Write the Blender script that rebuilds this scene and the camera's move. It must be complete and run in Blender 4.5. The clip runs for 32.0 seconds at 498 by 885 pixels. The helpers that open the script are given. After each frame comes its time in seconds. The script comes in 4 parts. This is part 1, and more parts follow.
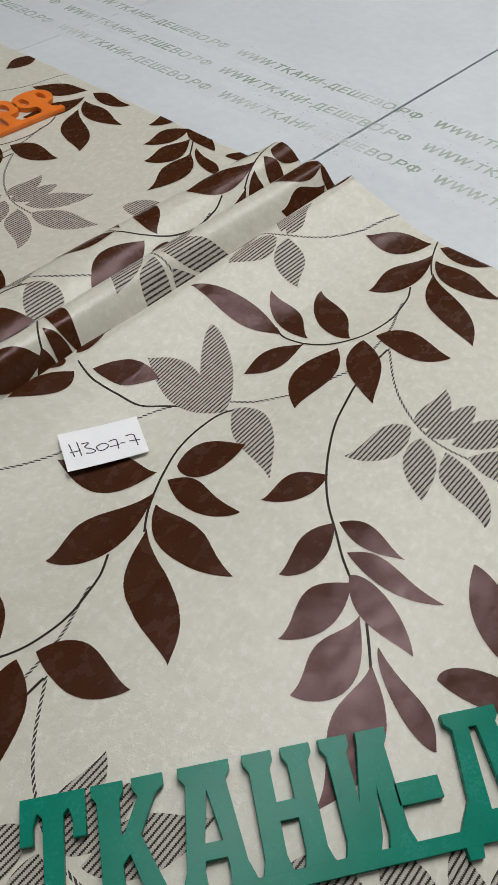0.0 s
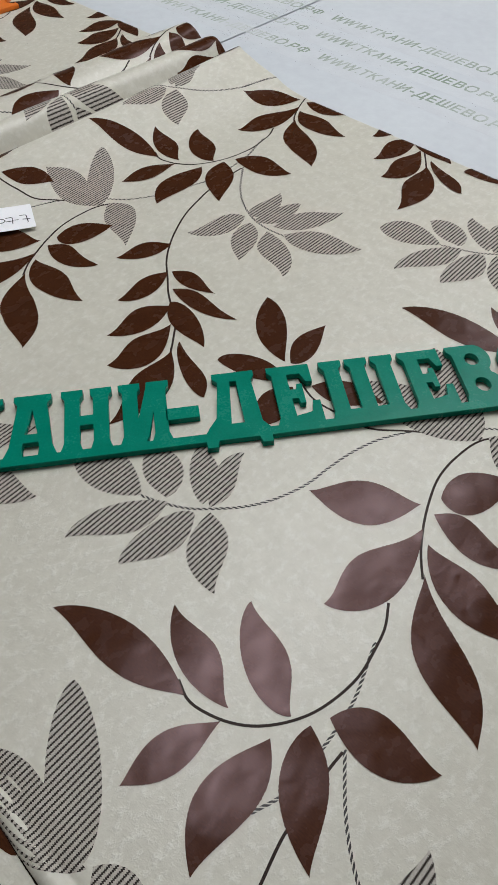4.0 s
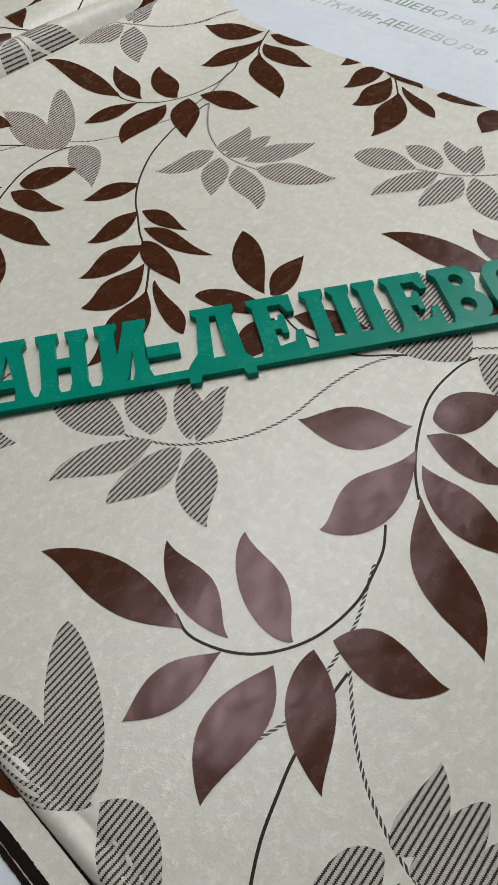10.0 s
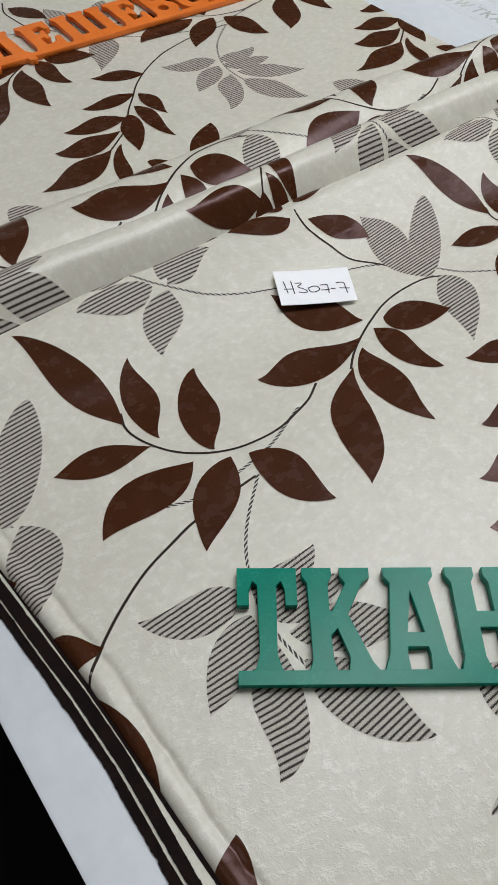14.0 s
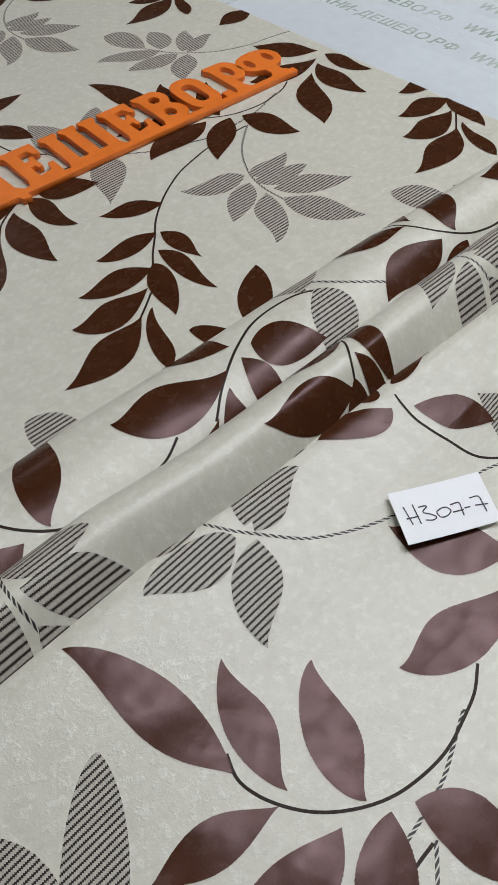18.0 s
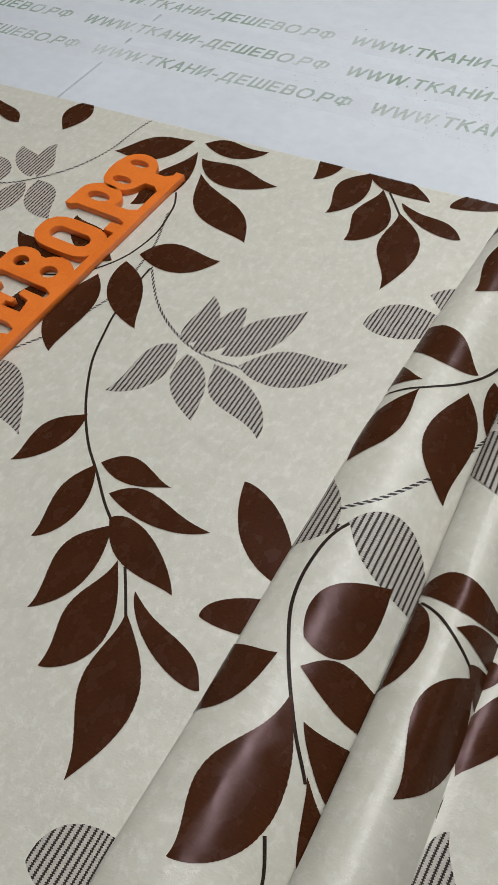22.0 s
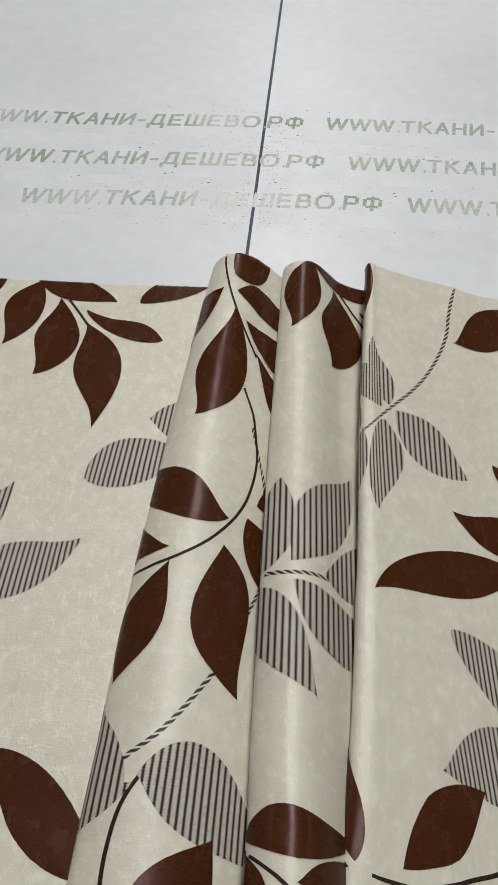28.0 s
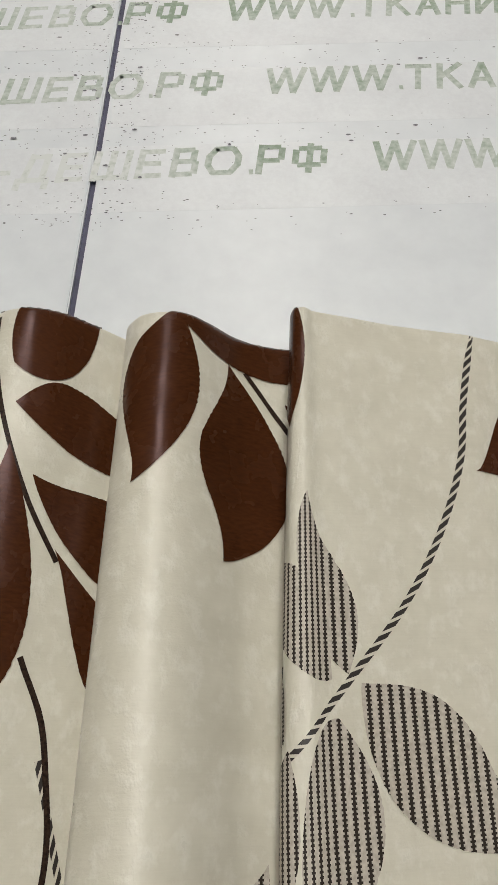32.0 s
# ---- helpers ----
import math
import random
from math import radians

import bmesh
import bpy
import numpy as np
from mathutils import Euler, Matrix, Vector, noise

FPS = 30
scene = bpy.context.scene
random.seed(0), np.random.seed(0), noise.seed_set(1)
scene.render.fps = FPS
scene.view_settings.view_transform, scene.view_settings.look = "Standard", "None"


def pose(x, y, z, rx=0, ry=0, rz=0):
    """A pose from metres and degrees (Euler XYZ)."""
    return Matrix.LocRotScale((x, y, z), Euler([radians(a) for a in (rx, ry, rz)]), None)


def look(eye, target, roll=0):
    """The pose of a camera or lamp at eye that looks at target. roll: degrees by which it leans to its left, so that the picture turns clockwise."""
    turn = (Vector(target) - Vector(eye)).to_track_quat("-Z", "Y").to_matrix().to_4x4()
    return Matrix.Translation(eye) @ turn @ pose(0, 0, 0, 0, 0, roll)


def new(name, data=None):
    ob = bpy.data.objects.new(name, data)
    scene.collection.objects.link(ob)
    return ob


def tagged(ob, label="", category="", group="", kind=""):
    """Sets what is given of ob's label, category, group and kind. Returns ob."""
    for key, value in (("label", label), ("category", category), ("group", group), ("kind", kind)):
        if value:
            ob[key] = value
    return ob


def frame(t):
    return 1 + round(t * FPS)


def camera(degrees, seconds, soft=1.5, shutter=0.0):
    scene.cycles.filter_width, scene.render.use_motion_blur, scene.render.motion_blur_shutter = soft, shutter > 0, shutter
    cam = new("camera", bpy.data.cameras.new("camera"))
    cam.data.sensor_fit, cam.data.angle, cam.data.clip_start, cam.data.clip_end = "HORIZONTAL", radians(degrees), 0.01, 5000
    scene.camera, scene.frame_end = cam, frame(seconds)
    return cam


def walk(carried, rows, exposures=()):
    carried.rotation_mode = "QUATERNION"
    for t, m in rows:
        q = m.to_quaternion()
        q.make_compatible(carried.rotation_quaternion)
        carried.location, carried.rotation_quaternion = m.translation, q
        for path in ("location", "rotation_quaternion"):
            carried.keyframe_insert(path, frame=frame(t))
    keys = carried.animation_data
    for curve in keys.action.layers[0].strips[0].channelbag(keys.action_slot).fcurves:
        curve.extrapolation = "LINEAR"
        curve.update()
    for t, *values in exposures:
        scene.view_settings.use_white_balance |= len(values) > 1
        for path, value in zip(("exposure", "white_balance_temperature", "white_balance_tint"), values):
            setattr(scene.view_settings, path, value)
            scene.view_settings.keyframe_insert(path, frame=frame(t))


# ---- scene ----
cam = camera(37.89, 32.0)
PATH = [
    (0, (0.0142, -0.0257, 0.4623), (-0.3820, 0.4667, -0.3126), 1.46),
    (0.5, (0.0493, -0.0461, 0.4650), (-0.3494, 0.4460, -0.3090), 1.46),
    (1, (0.1048, -0.0588, 0.4730), (-0.3019, 0.4209, -0.3044), 1.48),
    (1.5, (0.1508, -0.0676, 0.4695), (-0.2847, 0.3998, -0.2999), 1.54),
    (2, (0.1791, -0.0817, 0.4686), (-0.2751, 0.3639, -0.3028), 1.98),
    (2.5, (0.2143, -0.1057, 0.4712), (-0.2569, 0.3192, -0.3016), 1.06),
    (3, (0.2611, -0.1225, 0.4581), (-0.2115, 0.2960, -0.3173), -1.15),
    (3.5, (0.2942, -0.1275, 0.4521), (-0.1586, 0.3112, -0.3241), -0.96),
    (4, (0.3298, -0.1195, 0.4537), (-0.0967, 0.3362, -0.3276), -0.69),
    (4.5, (0.3582, -0.1106, 0.4552), (-0.0412, 0.3633, -0.3296), -0.28),
    (6.5, (0.4270, -0.0733, 0.4476), (0.0631, 0.4261, -0.3388), -4.45),
    (7, (0.4366, -0.0741, 0.4457), (0.0694, 0.4284, -0.3371), -5.47),
    (7.5, (0.4378, -0.0806, 0.4407), (0.0805, 0.4235, -0.3456), -5.13),
    (8, (0.4281, -0.0902, 0.4380), (0.0697, 0.4072, -0.3521), -4.62),
    (8.5, (0.4125, -0.1018, 0.4342), (0.0566, 0.3897, -0.3606), -3.42),
    (9, (0.3981, -0.1113, 0.4310), (0.0340, 0.3678, -0.3678), -3.46),
    (9.5, (0.3659, -0.1233, 0.4260), (-0.0110, 0.3399, -0.3763), -3.03),
    (10, (0.3368, -0.1316, 0.4227), (-0.0526, 0.3155, -0.3825), -2.52),
    (10.5, (0.3044, -0.1391, 0.4202), (-0.1129, 0.2788, -0.3867), -3.08),
    (11, (0.2670, -0.1506, 0.4208), (-0.1638, 0.2602, -0.3827), -1.29),
    (11.5, (0.2329, -0.1540, 0.4135), (-0.2053, 0.2498, -0.3893), -0.57),
    (12, (0.1941, -0.1596, 0.4111), (-0.2517, 0.2408, -0.3896), 0.74),
    (12.5, (0.1559, -0.1593, 0.4112), (-0.3000, 0.2290, -0.3896), 0.70),
    (13, (0.1142, -0.1572, 0.4054), (-0.3326, 0.2273, -0.4024), 1.79),
    (13.5, (0.0657, -0.1542, 0.4165), (-0.3804, 0.2315, -0.3911), 1.65),
    (14, (0.0067, -0.1566, 0.4176), (-0.4345, 0.2334, -0.3906), 2.26),
    (14.5, (-0.0330, -0.1492, 0.4235), (-0.4838, 0.2432, -0.3782), 1.06),
    (15, (-0.0720, -0.1507, 0.4343), (-0.5319, 0.2581, -0.3540), 1.37),
    (15.5, (-0.0940, -0.1417, 0.4347), (-0.5454, 0.2763, -0.3538), 1.90),
    (17.5, (-0.1752, -0.0916, 0.4097), (-0.6282, 0.3122, -0.3851), -2.00),
    (18, (-0.2145, -0.0667, 0.4031), (-0.6519, 0.3438, -0.3970), -2.04),
    (18.5, (-0.2400, -0.0482, 0.3987), (-0.6654, 0.3687, -0.4046), -1.87),
    (19, (-0.2614, -0.0395, 0.4008), (-0.6761, 0.3770, -0.4083), -2.40),
    (19.5, (-0.2902, -0.0247, 0.3957), (-0.6844, 0.4023, -0.4181), -2.37),
    (20, (-0.3189, -0.0007, 0.3932), (-0.6907, 0.4387, -0.4245), -2.81),
    (20.5, (-0.3450, 0.0245, 0.3873), (-0.6903, 0.4736, -0.4367), -3.26),
    (21, (-0.3691, 0.0385, 0.3920), (-0.7218, 0.4794, -0.4334), -4.25),
    (21.5, (-0.3975, 0.0485, 0.3925), (-0.7360, 0.5075, -0.4289), -5.18),
    (22, (-0.4292, 0.0669, 0.3950), (-0.7312, 0.5595, -0.4212), -5.57),
    (22.5, (-0.4533, 0.0756, 0.3999), (-0.6865, 0.6125, -0.4108), -2.45),
    (23, (-0.4563, 0.0694, 0.3979), (-0.6430, 0.6317, -0.4077), -3.34),
    (23.5, (-0.4727, 0.0791, 0.4020), (-0.6152, 0.6628, -0.3974), -1.87),
    (24, (-0.4798, 0.0869, 0.4034), (-0.5870, 0.6729, -0.3998), -0.99),
    (24.5, (-0.4683, 0.0798, 0.4049), (-0.5599, 0.6729, -0.3950), -1.51),
    (26.5, (-0.4736, 0.1178, 0.4082), (-0.5140, 0.7054, -0.3999), 0.38),
    (27, (-0.4601, 0.1426, 0.3992), (-0.4818, 0.7195, -0.4173), 1.06),
    (27.5, (-0.4479, 0.1648, 0.3995), (-0.4442, 0.7413, -0.4176), 2.56),
    (28, (-0.4416, 0.2025, 0.3916), (-0.4477, 0.7670, -0.4338), 2.20),
    (28.5, (-0.4344, 0.2484, 0.3725), (-0.4441, 0.7956, -0.4644), 1.47),
    (29, (-0.4234, 0.2913, 0.3537), (-0.4376, 0.8208, -0.4945), 0.30),
    (29.5, (-0.4147, 0.3346, 0.3352), (-0.4267, 0.8534, -0.5196), -0.54),
    (30, (-0.4075, 0.3706, 0.3114), (-0.4188, 0.8797, -0.5493), -0.61),
    (30.5, (-0.4039, 0.4034, 0.2946), (-0.4137, 0.9057, -0.5700), -0.78),
    (31, (-0.3967, 0.4270, 0.2704), (-0.3997, 0.9138, -0.6030), -1.02),
    (31.5, (-0.3885, 0.4417, 0.2529), (-0.3873, 0.9146, -0.6282), -1.06),
    (32, (-0.3833, 0.4509, 0.2382), (-0.3781, 0.9118, -0.6492), -0.98),
]
# seconds, stops, kelvin, tint
EXPOSURES = [(0, -0.05, 6650, 10), (4, 0.03, 6450, 10), (8, 0.04, 6500, 10), (12, 0.20, 6350, 10), (14, 0.15, 6400, 10), (15.5, 0.0, 6500, 10), (18, 0.04, 6300, 10), (20, 0.05, 6250, 10), (24, 0.03, 6750, 10), (28, -0.05, 6850, 10), (32, -0.06, 7200, 10)]
walk(cam, [(t, look(eye, target, roll)) for t, eye, target, roll in PATH], EXPOSURES)

# ---- world and light ----
world = bpy.data.worlds.new("shop_light")
world.use_nodes = True
scene.world = world
bg = world.node_tree.nodes["Background"]
bg.inputs[0].default_value = (0.75, 0.8, 0.9, 1)
bg.inputs[1].default_value = 0.04


def area_lamp(name, x, y, z, sx, sy, watts, colour):
    data = bpy.data.lights.new(name, "AREA")
    data.shape, data.size, data.size_y, data.energy, data.color = "RECTANGLE", sx, sy, watts, colour
    ob = new(name, data)
    ob.location = (x, y, z)
    return ob


# long ceiling lamps in rows; the nearest hangs over the table
for lx, ly, watts in ((-0.31, 0.97, 33.5), (-3.3, 0.2, 7), (2.7, 0.92, 5), (-0.31, 3.1, 19), (-0.31, -1.8, 4)):
    area_lamp("ceiling_lamp", lx, ly, 1.94, 0.38, 1.75, watts, (0.97, 0.98, 1.0))


# ---- materials ----
def material(name, colour, rough=0.5, metal=0.0):
    m = bpy.data.materials.new(name)
    m.use_nodes = True
    b = m.node_tree.nodes["Principled BSDF"]
    b.inputs["Base Color"].default_value = (*colour, 1)
    b.inputs["Roughness"].default_value = rough
    b.inputs["Metallic"].default_value = metal
    return m


def nodes_of(m):
    return m.node_tree.nodes, m.node_tree.links, m.node_tree.nodes["Principled BSDF"]


def math_node(nt, op, a, b=None, c=None):
    n = nt.nodes.new("ShaderNodeMath")
    n.operation = op
    for k, v in enumerate((a, b, c)):
        if v is None:
            continue
        if isinstance(v, (int, float)):
            n.inputs[k].default_value = v
        else:
            nt.links.new(v, n.inputs[k])
    return n.outputs[0]


def noise_node(nt, vec, scale, detail=3.0, rough=0.5, stretch=None):
    n = nt.nodes.new("ShaderNodeTexNoise")
    n.inputs["Scale"].default_value, n.inputs["Detail"].default_value, n.inputs["Roughness"].default_value = scale, detail, rough
    if stretch:
        mp = nt.nodes.new("ShaderNodeMapping")
        mp.inputs["Scale"].default_value = stretch
        nt.links.new(vec, mp.inputs[0])
        vec = mp.outputs[0]
    nt.links.new(vec, n.inputs["Vector"])
    return n.outputs["Fac"]


def ramp(nt, fac, *stops):
    n = nt.nodes.new("ShaderNodeValToRGB")
    els = n.color_ramp.elements
    while len(els) < len(stops):
        els.new(0.5)
    for el, (p, col) in zip(els, stops):
        el.position, el.color = p, (*col, 1) if len(col) == 3 else col
    nt.links.new(fac, n.inputs[0])
    return n.outputs[0]


def mix(nt, fac, a, b):
    n = nt.nodes.new("ShaderNodeMix")
    n.data_type = "RGBA"
    for sock, v in ((n.inputs[0], fac), (n.inputs[6], a), (n.inputs[7], b)):
        if isinstance(v, (int, float)):
            sock.default_value = v
        elif isinstance(v, tuple):
            sock.default_value = (*v, 1)
        else:
            nt.links.new(v, sock)
    return n.outputs[2]


def bump(nt, height, strength, distance):
    n = nt.nodes.new("ShaderNodeBump")
    n.inputs["Strength"].default_value, n.inputs["Distance"].default_value = strength, distance
    nt.links.new(height, n.inputs["Height"])
    return n.outputs[0]


def coords(nt, kind):
    n = nt.nodes.new("ShaderNodeTexCoord")
    return n.outputs[kind]


CREAM = material("cream_satin", (0.59, 0.565, 0.48), 0.4)
_nt, (_n, _l, _b) = CREAM.node_tree, nodes_of(CREAM)
_uv = coords(_nt, "UV")
_cloud = noise_node(_nt, _uv, 46, 3, 0.6, (1.0, 1.3, 1.0))
_crush = noise_node(_nt, _uv, 150, 4, 0.62, (1.3, 0.9, 1.0))
_fleck = ramp(_nt, noise_node(_nt, _uv, 125, 4, 0.66, (1.3, 0.9, 1.0)), (0.50, (0, 0, 0)), (0.68, (1, 1, 1)))
_tone = math_node(_nt, "ADD", math_node(_nt, "MULTIPLY", _cloud, 0.55), math_node(_nt, "MULTIPLY", _crush, 0.45))
# threads of the weft run along the cloth
_weft = noise_node(_nt, _uv, 100, 3, 0.7, (0.6, 16.0, 1.0))
_shade = math_node(_nt, "MULTIPLY_ADD", _weft, 0.18, math_node(_nt, "MULTIPLY", _tone, 0.82))
_l.new(mix(_nt, math_node(_nt, "MULTIPLY", _fleck, 0.45), ramp(_nt, _shade, (0.34, (0.535, 0.512, 0.425)), (0.66, (0.635, 0.612, 0.520))), (0.74, 0.73, 0.66)), _b.inputs["Base Color"])
_l.new(math_node(_nt, "SUBTRACT", math_node(_nt, "MULTIPLY_ADD", _tone, 0.26, 0.26), math_node(_nt, "MULTIPLY", _fleck, 0.12)), _b.inputs["Roughness"])
_fibre = noise_node(_nt, _uv, 480, 3, 0.65, (0.7, 1.6, 1.0))
_l.new(bump(_nt, math_node(_nt, "MULTIPLY_ADD", _fibre, 0.25, math_node(_nt, "MULTIPLY_ADD", _weft, 0.07, math_node(_nt, "MULTIPLY_ADD", _fleck, 0.42, _tone))), 0.34, 0.0014), _b.inputs["Normal"])
_b.inputs["Sheen Weight"].default_value = 0.05
_b.inputs["Specular IOR Level"].default_value = 0.55
BROWN = material("brown_satin", (0.05, 0.013, 0.006), 0.25)
_nt, (_n, _l, _b) = BROWN.node_tree, nodes_of(BROWN)
_uv = coords(_nt, "UV")
_blot = noise_node(_nt, _uv, 42, 2, 0.5)
_fine = noise_node(_nt, _uv, 620, 2, 0.6, (0.55, 1.6, 1.0))
_l.new(ramp(_nt, math_node(_nt, "ADD", math_node(_nt, "MULTIPLY", _blot, 0.3), math_node(_nt, "MULTIPLY", _fine, 0.7)), (0.34, (0.037, 0.0118, 0.0042)), (0.66, (0.066, 0.0222, 0.0082))), _b.inputs["Base Color"])
_mottle = noise_node(_nt, _uv, 70, 3, 0.55, (1.3, 0.9, 1.0))
_l.new(math_node(_nt, "MULTIPLY_ADD", _mottle, 0.42, 0.04), _b.inputs["Roughness"])
_b.inputs["Specular IOR Level"].default_value = 0.20
_b.inputs["Specular Tint"].default_value = (1.0, 0.72, 0.76, 1)
_wave = noise_node(_nt, _uv, 13, 1, 0.4, (1.0, 1.2, 1.0))
_rough_wave = math_node(_nt, "MULTIPLY_ADD", _wave, 5.0, math_node(_nt, "MULTIPLY_ADD", _fine, 0.05, math_node(_nt, "MULTIPLY_ADD", _mottle, 0.06, _blot)))
_l.new(bump(_nt, _rough_wave, 0.34, 0.0018), _b.inputs["Normal"])

STRIPE = material("striped_weave", (0.3, 0.27, 0.23), 0.5)
_nt, (_n, _l, _b) = STRIPE.node_tree, nodes_of(STRIPE)
_uv = coords(_nt, "UV")
_sep = _nt.nodes.new("ShaderNodeSeparateXYZ")
_l.new(_uv, _sep.inputs[0])
_wob = math_node(_nt, "MULTIPLY", noise_node(_nt, _uv, 900, 1), 0.0002)
_u = math_node(_nt, "FRACT", math_node(_nt, "DIVIDE", math_node(_nt, "ADD", _sep.outputs[0], _wob), 0.0034))
_v = math_node(_nt, "FRACT", math_node(_nt, "DIVIDE", _sep.outputs[1], 0.0012))
_side = math_node(_nt, "ABSOLUTE", math_node(_nt, "SUBTRACT", _u, 0.5))
_tooth = math_node(_nt, "MULTIPLY_ADD", math_node(_nt, "LESS_THAN", _v, 0.5), 0.13, 0.13)
_line = math_node(_nt, "LESS_THAN", _side, _tooth)
_fine = noise_node(_nt, _uv, 700, 2)
_l.new(mix(_nt, _line, ramp(_nt, _fine, (0.3, (0.37, 0.335, 0.29)), (0.7, (0.52, 0.48, 0.42))), (0.022, 0.015, 0.012)), _b.inputs["Base Color"])
_l.new(bump(_nt, _u, 0.25, 0.0004), _b.inputs["Normal"])
_b.inputs["Roughness"].default_value = 0.55
_b.inputs["Specular IOR Level"].default_value = 0.22

STEM = material("stem_thread", (0.035, 0.020, 0.015), 0.45)
_nt, (_n, _l, _b) = STEM.node_tree, nodes_of(STEM)
_l.new(ramp(_nt, noise_node(_nt, coords(_nt, "UV"), 900, 2), (0.35, (0.014, 0.008, 0.006)), (0.7, (0.045, 0.027, 0.019))), _b.inputs["Base Color"])

_b.inputs["Specular IOR Level"].default_value = 0.1

DOT = material("dotted_thread", (0.16, 0.14, 0.12), 0.5)
_nt, (_n, _l, _b) = DOT.node_tree, nodes_of(DOT)
_sep = _nt.nodes.new("ShaderNodeSeparateXYZ")
_l.new(coords(_nt, "UV"), _sep.inputs[0])
_d = math_node(_nt, "FRACT", math_node(_nt, "DIVIDE", math_node(_nt, "MULTIPLY_ADD", _sep.outputs[1], 1.9, _sep.outputs[0]), 0.0046))
_l.new(mix(_nt, math_node(_nt, "LESS_THAN", _d, 0.62), (0.56, 0.53, 0.45), (0.014, 0.010, 0.008)), _b.inputs["Base Color"])


def speckled(name, dark, light, scale, rough, kind="Object", bumps=0.0):
    m = material(name, light, rough)
    nt, (nodes, links, bsdf) = m.node_tree, nodes_of(m)
    c = coords(nt, kind)
    f = noise_node(nt, c, scale, 5, 0.6)
    g = noise_node(nt, c, scale * 14, 3, 0.6)
    s = math_node(nt, "ADD", math_node(nt, "MULTIPLY", f, 0.6), math_node(nt, "MULTIPLY", g, 0.4))
    links.new(ramp(nt, s, (0.35, dark), (0.62, light)), bsdf.inputs["Base Color"])
    links.new(math_node(nt, "MULTIPLY_ADD", s, 0.25, rough - 0.12), bsdf.inputs["Roughness"])
    if bumps:
        links.new(bump(nt, g, bumps, 0.0006), bsdf.inputs["Normal"])
    return m


WHITE = speckled("white_board", (0.585, 0.615, 0.645), (0.665, 0.70, 0.725), 5, 0.34, bumps=0.05)
TAPE = speckled("white_tape", (0.60, 0.622, 0.648), (0.67, 0.70, 0.722), 30, 0.42, bumps=0.1)
SEAM = speckled("dark_gap", (0.04, 0.04, 0.07), (0.09, 0.09, 0.145), 20, 0.7)
LINT = speckled("grey_lint", (0.07, 0.07, 0.09), (0.22, 0.22, 0.24), 300, 0.8)
INK = material("faded_print", (0.3, 0.4, 0.32), 0.6)
_nt, (_n, _l, _b) = INK.node_tree, nodes_of(INK)
_o = coords(_nt, "Object")
_sep = _nt.nodes.new("ShaderNodeSeparateXYZ")
_l.new(_o, _sep.inputs[0])
# the print is rubbed off where the boards meet
_rub = math_node(_nt, "MAXIMUM", math_node(_nt, "SUBTRACT", 1.0, math_node(_nt, "DIVIDE", math_node(_nt, "ABSOLUTE", math_node(_nt, "ADD", _sep.outputs[0], 0.475)), 0.075)), 0.0)
_worn = math_node(_nt, "ADD", math_node(_nt, "MULTIPLY", noise_node(_nt, _o, 9, 2), 0.62), math_node(_nt, "MULTIPLY", noise_node(_nt, _o, 330, 3), 0.38))
_l.new(mix(_nt, ramp(_nt, math_node(_nt, "MULTIPLY_ADD", _rub, 0.12, _worn), (0.41, (0, 0, 0)), (0.68, (1, 1, 1))), (0.225, 0.295, 0.225), (0.60, 0.63, 0.62)), _b.inputs["Base Color"])
GREEN = speckled("green_paint", (0.0, 0.180, 0.118), (0.001, 0.222, 0.150), 40, 0.25, bumps=0.05)
GREEN.node_tree.nodes["Principled BSDF"].inputs["Specular IOR Level"].default_value = 0.12
ORANGE = speckled("orange_paint", (0.72, 0.155, 0.012), (0.83, 0.20, 0.022), 40, 0.4, bumps=0.06)
PAPER = speckled("paper", (0.90, 0.90, 0.92), (0.95, 0.95, 0.96), 60, 0.7)
PEN = material("black_ink", (0.012, 0.012, 0.014), 0.5)
# colours the selvedges, and also the painted shade in the gap under the fold
FRINGE_AND_SHADE = speckled("dark_selvedge_and_gap_shade", (0.004, 0.002, 0.002), (0.014, 0.007, 0.006), 90, 0.8, bumps=0.6)
FRINGE_AND_SHADE.node_tree.nodes["Principled BSDF"].inputs["Specular IOR Level"].default_value = 0.12
DARK = speckled("dark_floor", (0.004, 0.004, 0.0045), (0.009, 0.0085, 0.009), 6, 0.75)
DARK.node_tree.nodes["Principled BSDF"].inputs["Specular IOR Level"].default_value = 0.1
WALL = speckled("wall_paint", (0.50, 0.495, 0.48), (0.56, 0.55, 0.535), 2, 0.8)


# ---- mesh helpers ----
def mesh_object(name, verts, faces, mat, parent=None, uvs=None, smooth=False):
    me = bpy.data.meshes.new(name)
    me.from_pydata([tuple(v) for v in verts], [], faces)
    me.materials.append(mat)
    if uvs is not None:
        layer = me.uv_layers.new(name="cloth")
        idx = np.empty(len(me.loops), dtype=np.int32)
        me.loops.foreach_get("vertex_index", idx)
        layer.data.foreach_set("uv", np.asarray(uvs, dtype=np.float32)[idx].ravel())
    if smooth:
        me.polygons.foreach_set("use_smooth", [True] * len(me.polygons))
    me.update()
    ob = new(name, me)
    if parent:
        ob.parent = parent
    return ob


def part(name, bm, mat, parent=None, label=""):
    me = bpy.data.meshes.new(name)
    bm.to_mesh(me)
    bm.free()
    me.materials.append(mat)
    ob = new(name, me)
    if parent:
        ob.parent = parent
    return tagged(ob, label) if label else ob


